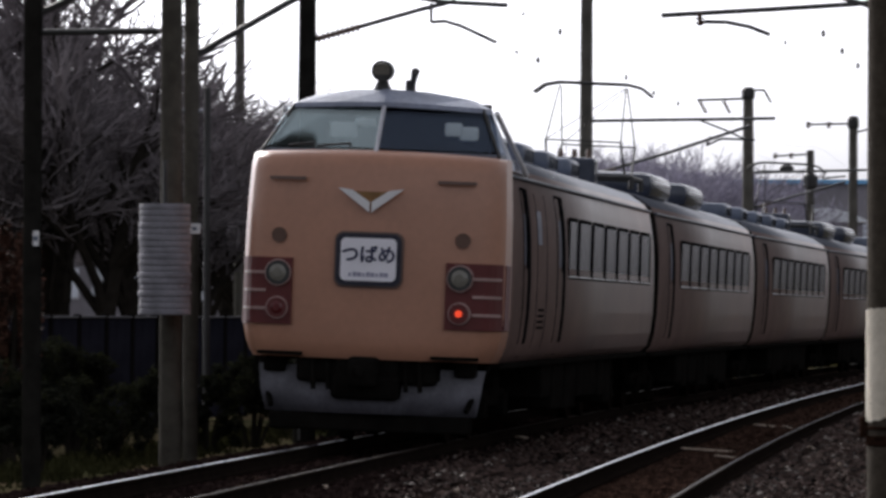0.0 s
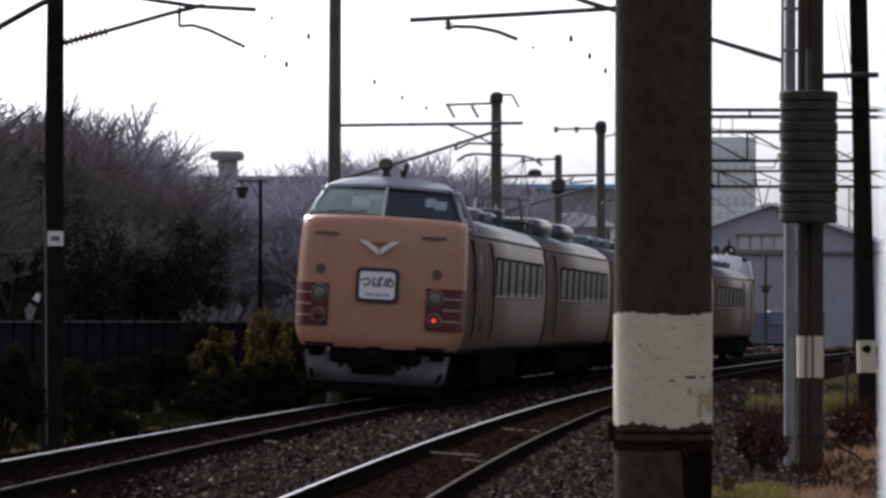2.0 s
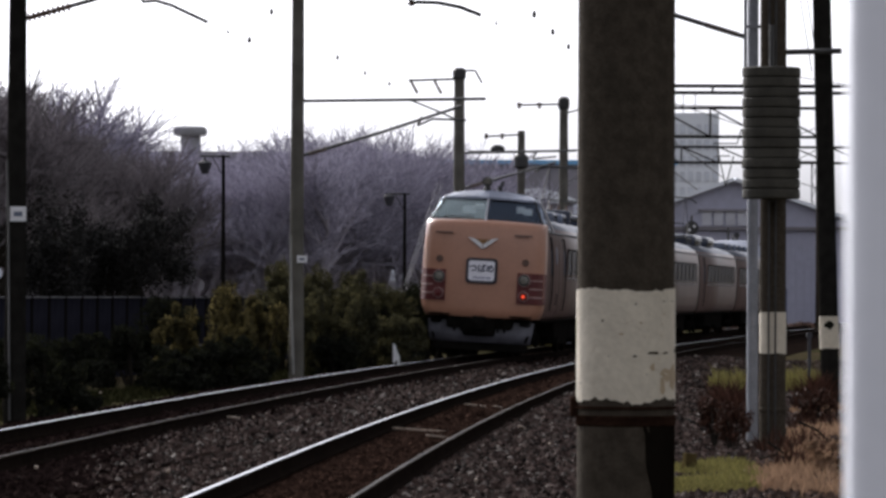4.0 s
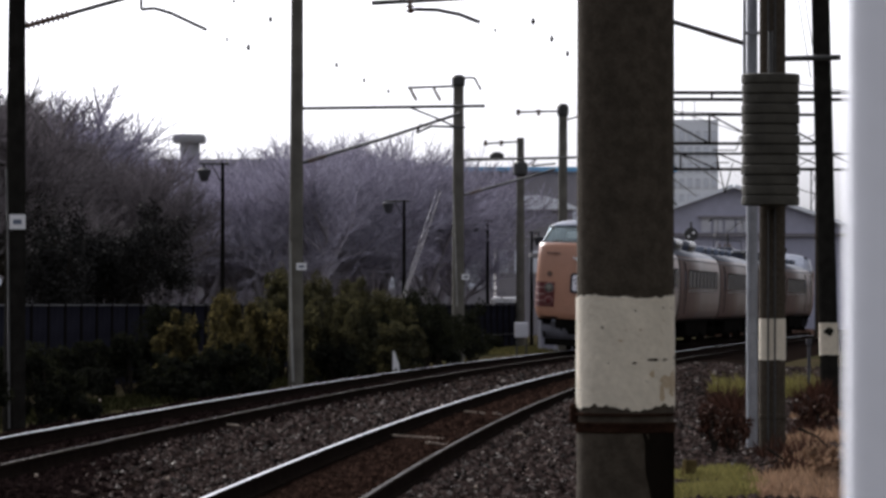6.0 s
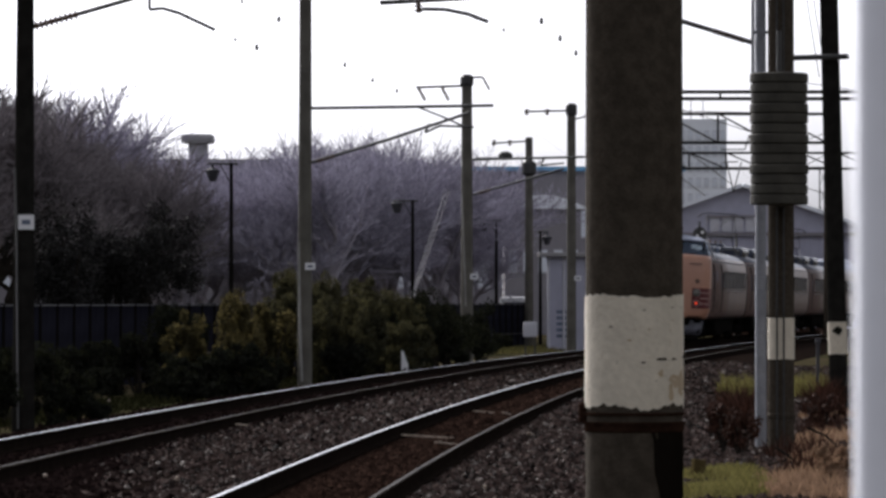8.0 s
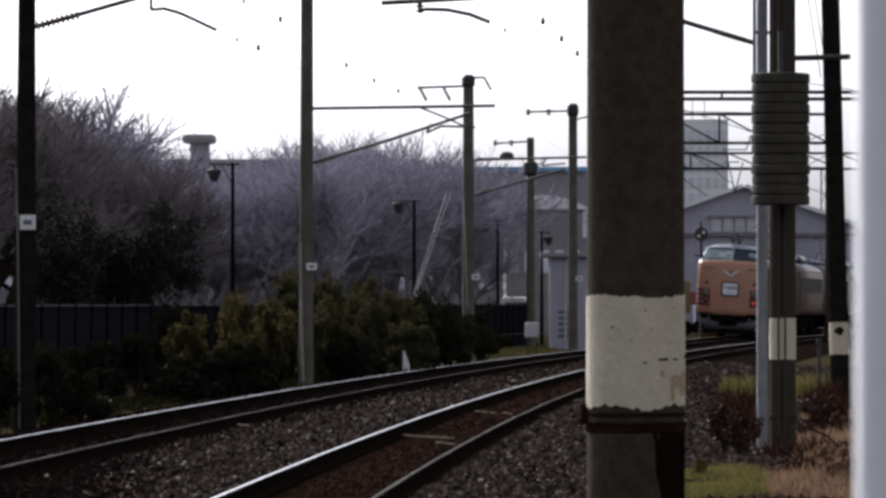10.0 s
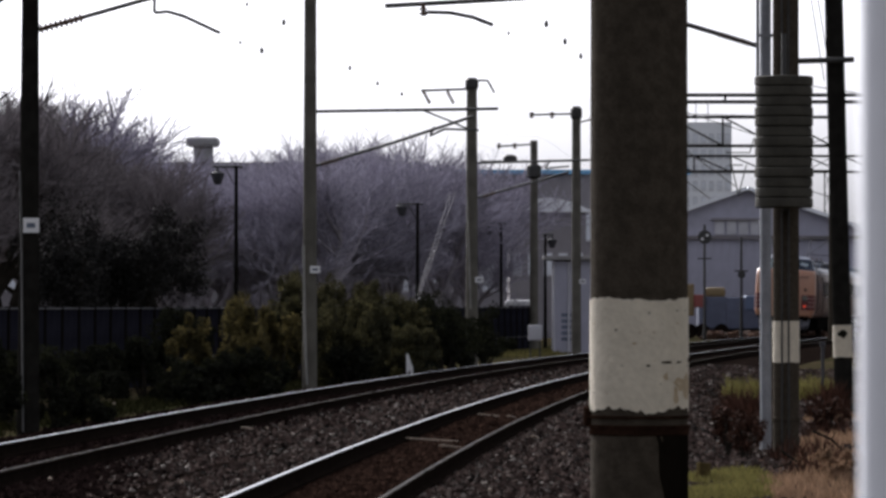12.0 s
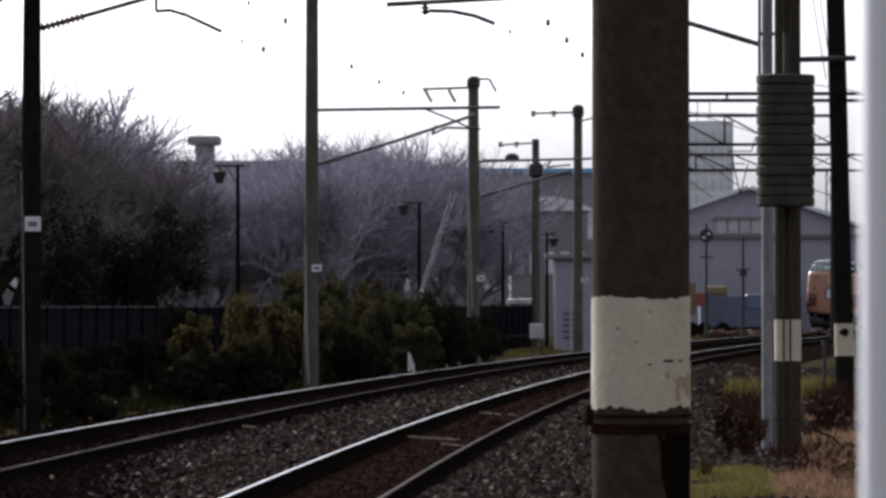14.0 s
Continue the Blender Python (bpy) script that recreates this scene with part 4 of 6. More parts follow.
def build_near_pole():
    d = 16.3
    p = pole(1134, d, 0.338, -0.3, 9.0, "thick weathered concrete pole with a flaking white band", 0.0)
    r = 0.169
    ragged_band(p, r + 0.003, at_ray(0, 722, d).z + 0.3, at_ray(0, 527, d).z + 0.3, "poleband", 0.016, 4)
    z = at_ray(0, 742, d).z + 0.3
    for dz in (-0.018, 0.014):
        bm = mesh()
        rings(bm, [(r + 0.001, z + dz - 0.005), (r + 0.009, z + dz - 0.004), (r + 0.009, z + dz + 0.004), (r + 0.001, z + dz + 0.005)], 40)
        part("wire_ring", bm, "darkrust", p)
    bm = mesh()
    box(bm, (-r - 0.024, -0.02, z - 0.02), (-r + 0.01, 0.02, z + 0.05), 0.008)
    part("wire_clamp", bm, "darkrust", p)
    bm = mesh()
    rings(bm, [(r + 0.001, z - 0.050), (r + 0.005, z - 0.046), (r + 0.005, z - 0.024), (r + 0.001, z - 0.022)], 40)
    part("clamp_collar", bm, "darkrust", p)
    # one broad dark patch down the right side
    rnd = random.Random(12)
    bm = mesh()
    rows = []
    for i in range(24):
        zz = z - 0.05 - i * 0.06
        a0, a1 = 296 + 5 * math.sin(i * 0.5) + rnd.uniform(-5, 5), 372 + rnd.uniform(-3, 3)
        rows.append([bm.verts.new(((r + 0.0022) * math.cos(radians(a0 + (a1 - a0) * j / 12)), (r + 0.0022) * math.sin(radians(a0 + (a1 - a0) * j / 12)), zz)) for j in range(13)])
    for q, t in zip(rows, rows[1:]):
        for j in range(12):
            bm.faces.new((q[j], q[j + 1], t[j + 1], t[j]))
    part("dark_patch", bm, "soot", p)
    # chips and rust runs in the white band
    top, low = at_ray(0, 527, d).z + 0.3, at_ray(0, 722, d).z + 0.3
    for ang, zz, w, h, kind in ((308, 0.43, 0.05, 0.006, "soot"), (352, 0.45, 0.03, 0.007, "soot"), (262, 0.60, 0.010, 0.004, "ruststain"), (285, 0.70, 0.006, 0.004, "ruststain"), (300, 0.30, 0.012, 0.016, "ruststain"), (322, 0.24, 0.03, 0.03, "ruststain"), (338, 0.20, 0.035, 0.05, "ruststain"), (315, 0.14, 0.016, 0.03, "ruststain"), (240, 0.72, 0.006, 0.003, "soot"), (318, 0.78, 0.008, 0.003, "ruststain"), (278, 0.40, 0.01, 0.004, "soot")):
        bm = mesh()
        zc = low + (top - low) * zz
        loop = []
        for i in range(10):
            g = 2 * math.pi * i / 10
            q = random.uniform(0.55, 1.2)
            aa = radians(ang) + w * q * math.cos(g) / r
            loop.append(bm.verts.new(((r + 0.0042) * math.cos(aa), (r + 0.0042) * math.sin(aa), zc + h * q * math.sin(g))))
        bm.faces.new(loop)
        part("paint_chip", bm, kind, p)
    # small rusty specks all over the band
    rnd = random.Random(23)
    for k in range(22):
        bm = mesh()
        aa, zc = radians(rnd.uniform(200, 345)), low + (top - low) * rnd.uniform(0.08, 0.94)
        w, h = rnd.uniform(0.002, 0.006), rnd.uniform(0.0015, 0.004)
        bm.faces.new([bm.verts.new(((r + 0.0042) * math.cos(aa + a * w / r), (r + 0.0042) * math.sin(aa + a * w / r), zc + b * h)) for a, b in ((-1, -0.4), (0.3, -1), (1, 0.2), (-0.2, 1))])
        part("rust_speck", bm, "soot" if k % 3 == 0 else "ruststain", p)
    # dark streaks below the ring, each with its own outline
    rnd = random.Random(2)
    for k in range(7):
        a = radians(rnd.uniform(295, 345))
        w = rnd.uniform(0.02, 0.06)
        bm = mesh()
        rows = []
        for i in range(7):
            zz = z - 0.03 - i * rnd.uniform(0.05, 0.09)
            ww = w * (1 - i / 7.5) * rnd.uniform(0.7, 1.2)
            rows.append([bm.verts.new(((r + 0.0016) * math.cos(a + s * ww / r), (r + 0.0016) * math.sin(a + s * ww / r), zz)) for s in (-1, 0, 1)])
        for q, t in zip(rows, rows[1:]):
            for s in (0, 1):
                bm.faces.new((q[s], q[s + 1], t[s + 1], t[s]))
        part("dark_streak", bm, "soot", p)


def bracket(p, beam, strut, d, steady, arm_r=0.03, ins=None):
    bar(p, "bracket_beam", beam, d, arm_r, "galvdark")
    bar(p, "bracket_strut", strut, d, arm_r, "galvdark")
    if ins:
        insulator(p, *ins, d)
    if steady:
        bar(p, "steady_arm", steady, d, 0.024, "iron", 6)


def build_poles():
    lab = "weathered round concrete overhead line pole with bracket arm"
    build_near_pole()
    # first pole on the far side
    d = 64.0
    p = pole(53, d, 0.285, -0.25, 9.2, lab, 0.009, lean=0.25, mat="blackcon")
    plate(p, 397, d, 46, 74)
    bracket(p, [(60, -52), (300, -16), (412, -10)], [(65, 52), (255, -2), (320, -18)], d, [(276, -14), (276, 20), (300, 18), (330, 27), (392, 56)], 0.032, ((72, 50), (150, 28)))
    bar(p, "conduit", [(38, 300), (41, 420), (44, 762)], d - 0.16, 0.014, "galvdark")
    # second
    d = 98.0
    p = pole(551, d, 0.29, -0.22, 8.8, lab, 0.004, lean=0.1, mat="palecon")
    plate(p, 475, d, 552, 570, 0.15)
    bracket(p, [(553, 195), (885, 190)], [(562, 291), (700, 250), (842, 203)], d, [(772, 222), (764, 238), (790, 226), (850, 228)], 0.034, ((572, 289), (604, 279)))
    bar(p, "bracket_brace", [(752, 193), (800, 212), (835, 228)], d, 0.02, "galvdark")
    bar(p, "conduit", [(540, 432), (542, 560), (546, 679)], d - 0.2, 0.028, "conduit")
    # third
    d = 132.0
    p = pole(838, d, 0.34, -0.18, 7.88, lab, 0.006, mat="palecon")
    plate(p, 493, d, 844, 858, 0.16)
    bar(p, "conduit", [(829, 345), (833, 440), (836, 545)], d - 0.2, 0.02, "conduit")
    bm = mesh()
    rings(bm, [(0.16, 7.75), (0.19, 7.82), (0.19, 8.0), (0.12, 8.08)], 20)
    part("pole_cap", bm, "iron", p)
    bar(p, "feeder_arm", [(748, 158), (838, 155)], d, 0.035, "galvdark")
    bar(p, "feeder_arm", [(838, 140), (866, 140), (878, 162)], d, 0.03, "galvdark")
    for u in (752, 794):
        insulator(p, (u, 159), (u + 12, 181), d, 0.07, 6)
    bracket(p, [(842, 286), (1045, 281)], [(848, 348), (1010, 302)], d, [(975, 285), (968, 296), (1010, 292)], 0.034, ((858, 346), (880, 339)))
    for du, u in ((0, 800), (14, 808)):
        bm = mesh()
        tube(bm, local(p, at_ray(u, 340, d)), local(p, at_ray(734 + du * 0.3, 545, 126)), 0.008, seg=6)
        part("guy_wire", bm, "weightpale", p)
    # fourth and the slimmer one beyond
    d = 162.0
    p = pole(1023, d, 0.33, -0.18, 8.3, lab, 0.004, mat="palecon")
    plate(p, 496, d, 1028, 1040, 0.16)
    bm = mesh()
    rings(bm, [(0.16, 8.1), (0.20, 8.2), (0.20, 8.46), (0.12, 8.55)], 20)
    part("pole_cap", bm, "iron", p)
    bar(p, "feeder_arm", [(940, 201), (1023, 199)], d, 0.035, "galvdark")
    for u in (944, 980):
        insulator(p, (u, 196), (u, 207), d, 0.1, 3)
    bracket(p, [(1026, 282), (1060, 280)], [(1026, 215), (1065, 205)], d, None, 0.03)
    d = 182.0
    p = pole(948, d, 0.33, -0.2, 7.9, lab, 0.006, mat="palecon")
    bar(p, "feeder_arm", [(882, 257), (948, 253)], d, 0.035, "galvdark")
    for u in (886, 914):
        insulator(p, (u, 251), (u, 261), d, 0.1, 3)
    bm = mesh()
    rings(bm, [(0.15, 6.6), (0.28, 6.7), (0.28, 7.1), (0.15, 7.2)], 16)
    part("pole_box", bm, "iron", p)
    bar(p, "feeder_arm", [(855, 283), (975, 283)], d, 0.03, "galvdark")
    bm = mesh()
    c = local(p, at_ray(906, 279, d))
    bmesh.ops.create_uvsphere(bm, u_segments=12, v_segments=8, radius=0.22, matrix=Matrix.Translation(c) @ Matrix.Diagonal((1.3, 1, 0.8, 1)))
    part("transformer", bm, "iron", p)
    # left cluster by the start of the view
    dk = "dark weathered concrete pole beside the track"
    d = 47.0
    p = pole(-434, d, 0.19, -0.3, 8, dk, 0.0, mat="blackcon")
    plate(p, 406, d, -428, -418, 0.15)
    bar(p, "tie_bar", [(-418, 38), (-210, 36)], d, 0.034, "iron")
    bar(p, "tie_bar", [(-425, 5), (-350, -30)], d, 0.034, "iron")
    d = 53.0
    p = pole(-186, d, 0.25, -0.3, 8, dk, 0.002, mat="midcon")
    p = pole(-150, 55.0, 0.18, -0.3, 8, dk, 0.0, mat="midcon")
    plate(p, 388, 55.0, -152, -130, 0.12)
    bar(p, "bracket_strut", [(-142, 78), (20, -14), (70, -40)], 55.0, 0.04, "iron")
    bar(p, "pole_clamp", [(-166, 178), (-130, 178)], 55.0, 0.03, "galv")
    p = pole(-122, 60, 0.085, -0.3, at_ray(0, 135, 60).z, "slim dark steel post beside the track", 0, "iron", name="steel_post")
    weight_stack(-243, -149, 344, 541, 52.6, 18, "stack of pale iron tension weights on a pole", "weightpale", 0.009)
    p = pole(-64, 112, 0.24, -0.3, 9.5, "pale slender concrete pole behind the fence", 0.0, group="", mat="palecon")
    # right-hand poles
    d = 55.0
    p = pole(1394, d + 0.45, 0.31, -0.34, 9, "concrete pole with white band carrying tension weights", 0.0)
    r = 0.155
    ragged_band(p, r + 0.003, at_ray(0, 640, d).z + 0.34, at_ray(0, 566, d).z + 0.34, "poleband", 0.006, 7)
    for x in (-0.06, 0.02):
        bm = mesh()
        tube(bm, (x, -r - 0.012, -0.2), (x, -r - 0.012, 8), 0.012, seg=6)
        part("guide_rod", bm, "iron", p)
    bm = mesh()
    rings(bm, [(r + 0.002, 0.44), (r + 0.012, 0.45), (r + 0.012, 0.49), (r + 0.002, 0.5)], 28)
    part("pole_collar", bm, "concrete", p)
    bm = mesh()
    box(bm, (-0.28, -0.26, -0.1), (0.28, 0.22, 0.03), 0.02)
    part("footing", bm, "concrete", p)
    weight_stack(1338, 1442, 133, 366, d, 13, "stack of thirteen grey iron tension weights on a pole")
    p = pole(1358, 56.5, 0.135, -0.3, 9, "bright galvanised steel pole with a slanting bracket strut", 0.0, "galv", name="steel_pole")
    bm = mesh()
    for x in (-0.10, 0.10):
        box(bm, (x - 0.02, -0.12, 4.45), (x + 0.02, -0.08, 9))
    for k in range(9):
        box(bm, (-0.10, -0.115, 4.5 + k * 0.5), (0.10, -0.09, 4.54 + k * 0.5))
    part("ladder_bracket", bm, "galv", p)
    bracket(p, [(684, 8), (880, -3), (1024, -12), (1100, -20)], [(1345, 79), (1210, 38), (1000, -24), (940, -45)], 56.5, [(752, 2), (752, 24), (760, 19), (800, 20), (840, 28), (876, 42)], 0.03, None)
    insulator(p, (1330, 75), (1275, 58), 56.5, 0.045, 9)
    insulator(p, (752, 2), (752, 26), 56.5, 0.06, 3)
    d = 74.0
    p = pole(1497, d, 0.29, -0.3, 9, "dark concrete pole with a white band and cross pipe", 0.0, lean=-1.4, mat="blackcon")
    band = ragged_band(p, 0.149, at_ray(0, 630, d).z + 0.3, at_ray(0, 573, d).z + 0.3, "poleband", 0.006, 3)
    band.matrix_basis = pose(0, 0, 0, 0, -1.4, 0)
    bm = mesh()
    rnd = random.Random(31)
    zc = at_ray(0, 588, d).z + 0.3
    rows = []
    for i in range(9):
        aa = radians(235 + 8 * i)
        half = 0.065 * math.sin(math.pi * (i + 0.5) / 9) * rnd.uniform(0.7, 1.2)
        rows.append([bm.verts.new((0.1505 * math.cos(aa), 0.1505 * math.sin(aa), zc + k * half + rnd.uniform(-0.01, 0.01))) for k in (-1, 1)])
    for p0, p1 in zip(rows, rows[1:]):
        bm.faces.new((p0[0], p1[0], p1[1], p0[1]))
    part("moss_patch", bm, "leaf", band, "dark mossy patch on the white band")
    bar(p, "cross_pipe", [(1395, 106), (1515, 103)], d - 0.3, 0.045, "iron")
    for u in (1438, 1450):
        bm = mesh()
        tube(bm, local(p, at_ray(u, -10, d)), local(p, at_ray(u + 24, 140, d)), 0.008, seg=5)
        part("stay_wire", bm, "iron", p)
    # white post close by, at the edge of the view
    x, y = place(1582, 2.0)
    p = thing("white_post", (x, y, -0.3), "slim round white painted post close to the lens", "post")
    bm = mesh()
    rings(bm, [(0.0145, -0.05), (0.0145, 2.6), (0.010, 2.61)], 32)
    part("shaft", bm, "postwhite", p, smooth=True)


def wire(name, pts, r, label, group):
    cu = bpy.data.curves.new(name, "CURVE")
    cu.dimensions, cu.bevel_depth, cu.bevel_resolution = "3D", r, 1
    sp = cu.splines.new("POLY")
    sp.points.add(len(pts) - 1)
    for q, w in zip(sp.points, pts):
        q.co = (*w, 1)
    cu.materials.append(M["wire"])
    return tagged(new(name, cu), label, "wire", group)


def build_wires():
    """Contact and carrier wires over both tracks, with their droppers' clips."""
    for off in (0.0, GAP):
        con = wire("contact_wire", [(*on_track(y, off)[:2], 5.22) for y in range(10, 330, 8)], 0.002, "thin copper contact wire over the track", "overhead wires")
        car = []
        for y in range(10, 330, 4):
            k = ((y - 64) % 34) / 34 - 0.5
            car.append((*on_track(y, off)[:2], 5.65 + 1.6 * k * k))
        carrier = wire("carrier_wire", car, 0.002, "thin sagging carrier wire over the track", "overhead wires")
    spots = [(466, 87, 66), (505, 37, 66), (622, 118, 84), (671, 145, 92), (714, 164, 98), (970, 40, 60), (1003, 71, 66), (1031, 97, 72), (440, 5, 64), (428, 73, 70), (903, 56, 70)]
    for k, s in enumerate(spots):
        bm = mesh()
        q = 0.55 if k > 7 else 0.8
        rings(bm, [(0.012 * q, -0.055 * q), (0.03 * q, -0.04 * q), (0.034 * q, 0.0), (0.026 * q, 0.04 * q), (0.008 * q, 0.06 * q)], 10, at_ray(*s))
        part("dropper_clip", bm, "iron", carrier)


# ---- plants ----
def tree_meshes(seed, h=8.0, levels=5):
    """A bare tree: trunk with limbs, and a crown of fine twigs."""
    rnd = random.Random(seed)
    tv, tf, cv, cf = [], [], [], []

    def seg(a, b, r0, r1, n, vs, fs):
        d = (b - a)
        q = d.to_track_quat("Z", "Y")
        i = len(vs)
        for c, r in ((a, r0), (b, r1)):
            for k in range(n):
                w = q @ Vector((r * math.cos(6.2832 * k / n), r * math.sin(6.2832 * k / n), 0))
                vs.append(tuple(c + w))
        for k in range(n):
            fs.append((i + k, i + (k + 1) % n, i + n + (k + 1) % n, i + n + k))

    def grow(a, way, length, r, lev):
        n = 2 if lev > 3 else 3
        p, w = a, way.copy()
        for k in range(n):
            w = (w + Vector((rnd.gauss(0, 0.16), rnd.gauss(0, 0.16), rnd.gauss(0.03, 0.10)))).normalized()
            q = p + w * (length / n)
            ra, rb = r * (1 - 0.3 * k / n), r * (1 - 0.3 * (k + 1) / n)
            if lev <= 2:
                seg(p, q, ra, rb, 6, tv, tf)
            else:
                seg(p, q, max(ra, 0.006 if levels > 4 else 0.010), max(rb, 0.005 if levels > 4 else 0.007), 3, cv, cf)
            p = q
            if lev < levels and (k > 0 or lev > 1):
                for _ in range(2 if lev < 3 else rnd.choice((1, 2, 2))):
                    axis = Vector((rnd.gauss(0, 1), rnd.gauss(0, 1), rnd.gauss(0, 0.4))).normalized()
                    nw = (w * 0.75 + axis * rnd.uniform(0.5, 0.95) + Vector((0, 0, 0.15))).normalized()
                    grow(p, nw, length * rnd.uniform(0.55, 0.78), rb * rnd.uniform(0.5, 0.66), lev + 1)
        if lev < levels:
            grow(p, w, length * 0.72, r * 0.62, lev + 1)

    base = Vector((0, 0, -0.2))
    grow(base, Vector((0, 0, 1)), h * 0.22, h * 0.018, 0)
    return (tv, tf), (cv, cf)


def build_trees():
    kinds = []
    lab = "bare winter tree with fine twigs, paled for haze"
    for s in range(8):
        (tv, tf), (cv, cf) = tree_meshes(40 + s, levels=5 if s < 6 else 4)
        zmax = max(v[2] for v in cv)
        k = 8.0 / zmax
        t = thing("bare_tree", (0, 0, 0), lab if s < 4 else "dark bare winter tree with dense fine twigs", "tree", "bare trees behind the fence")
        # first four kinds take the haze-paled colours, the others the dark ones
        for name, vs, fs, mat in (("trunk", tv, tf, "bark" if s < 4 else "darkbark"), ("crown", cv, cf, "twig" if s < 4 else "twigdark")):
            me = bpy.data.meshes.new(name)
            me.from_pydata([(x * k, y * k, z * k) for x, y, z in vs], [], fs)
            me.materials.append(M[mat])
            ob = new(name, me)
            ob.parent = t
        kinds.append(t)
    rnd = random.Random(21)
    outline = [(-800, -160), (-400, -160), (-250, -130), (-150, -80), (-55, 62), (0, 125), (90, 176), (170, 205), (230, 240), (290, 290), (430, 284), (520, 284), (575, 245), (640, 236), (720, 258), (800, 288), (840, 310)]
    us, vs = [o[0] for o in outline], [o[1] for o in outline]
    spots = []
    for k in range(22):
        u = -780 + 38 * k + rnd.uniform(-14, 14)
        spots.append((u, rnd.uniform(92, 112) if u < -120 else rnd.uniform(118, 140), 0.97))
    for k in range(42):
        u = -80 + 22 * k + rnd.uniform(-10, 10)
        spots.append((u, rnd.uniform(136, 170) + max(0, u) * 0.05, 1.03))
    for k in range(36):
        u = 0 + 23 * k + rnd.uniform(-10, 10)
        spots.append((u, rnd.uniform(180, 240), 1.05))
    used = set()
    for u, d, f in spots:
        v = float(np.interp(u, us, vs)) * 0.4 + float(np.interp(u + (140 if u < 60 else 90 if u < 300 else 10), us, vs)) * 0.6
        h = (EYE + (540 - v) / PLAN * d + 0.3) * f * (rnd.uniform(0.80, 1.06) if u < -60 else rnd.uniform(0.90, 1.04))
        x, y = place(u, d)
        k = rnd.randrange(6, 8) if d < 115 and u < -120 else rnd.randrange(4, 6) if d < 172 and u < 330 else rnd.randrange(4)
        m = pose(x, y, -0.3, 0, 0, rnd.uniform(0, 360)) @ Matrix.Scale(h / 8.0, 4)
        if k in used:
            t = copy_thing(kinds[k], m)
            t.scale = (h / 8.0,) * 3
        else:
            used.add(k)
            kinds[k].matrix_basis = m


def leaf_cloud(blobs, count, size, seed):
    """Small bent leaves over lumpy clusters (centre, radii)."""
    rng = np.random.default_rng(seed)
    sub = []
    for c, r in blobs:
        for _ in range(10):
            d = rng.normal(0, 1, 3)
            d /= np.linalg.norm(d)
            sub.append((np.array(c) + d * np.array(r) * rng.uniform(0.4, 0.95), np.array(r) * rng.uniform(0.22, 0.5)))
    pick = rng.integers(0, len(sub), count)
    c = np.array([s[0] for s in sub])[pick]
    r = np.array([s[1] for s in sub])[pick]
    d = rng.normal(0, 1, (count, 3))
    d /= np.linalg.norm(d, axis=1)[:, None]
    p = c + d * r * rng.uniform(0.55, 1.08, (count, 1))
    p[:, 2] = np.maximum(p[:, 2], 0.03)
    a = rng.normal(0, 1, (count, 3))
    a /= np.linalg.norm(a, axis=1)[:, None]
    b = np.cross(a, d)
    b /= np.linalg.norm(b, axis=1)[:, None] + 1e-6
    s = size * rng.uniform(0.5, 1.3, (count, 1))
    v = np.stack([p - a * s, p + b * s * 0.45 + d * s * 0.15, p + a * s, p - b * s * 0.45 + d * s * 0.1], 1).reshape(-1, 3)
    i = np.arange(count) * 4
    return v, np.concatenate([np.stack([i, i + 1, i + 2], 1), np.stack([i, i + 2, i + 3], 1)])


def shrub(name, u, d, w, h, mat, label, seed, count=2600, size=0.07, base=-0.3, group="", crown_low=0.0, cat="shrub"):
    x, y = place(u, d)
    t = thing(name, (x, y, base), label, cat, group)
    rnd = random.Random(seed)
    blobs = []
    for _ in range(14 if cat == "tree" else 8):
        blobs.append(((rnd.uniform(-0.36, 0.36) * w, rnd.uniform(-0.3, 0.3) * w, h * rnd.uniform(crown_low + 0.18, 0.72)), (w * rnd.uniform(0.16, 0.26), w * rnd.uniform(0.16, 0.26), h * rnd.uniform(0.18, 0.27))))
    v, f = leaf_cloud(blobs, count, size, seed)
    me = bpy.data.meshes.new("foliage")
    me.from_pydata(v, [], f)
    me.materials.append(M[mat])
    new("foliage", me).parent = t
    bm = mesh()
    for (bx, by, bz), r in blobs:
        tube(bm, (bx * 0.12, by * 0.12, -0.1), (bx * 0.5, by * 0.5, bz * 0.55), 0.02 * h, 0.014 * h, seg=5)
        tube(bm, (bx * 0.5, by * 0.5, bz * 0.55), (bx, by, bz + r[2] * 0.6), 0.014 * h, 0.004 * h, seg=5)
    part("branchwork", bm, "darkbark", t)
    return t


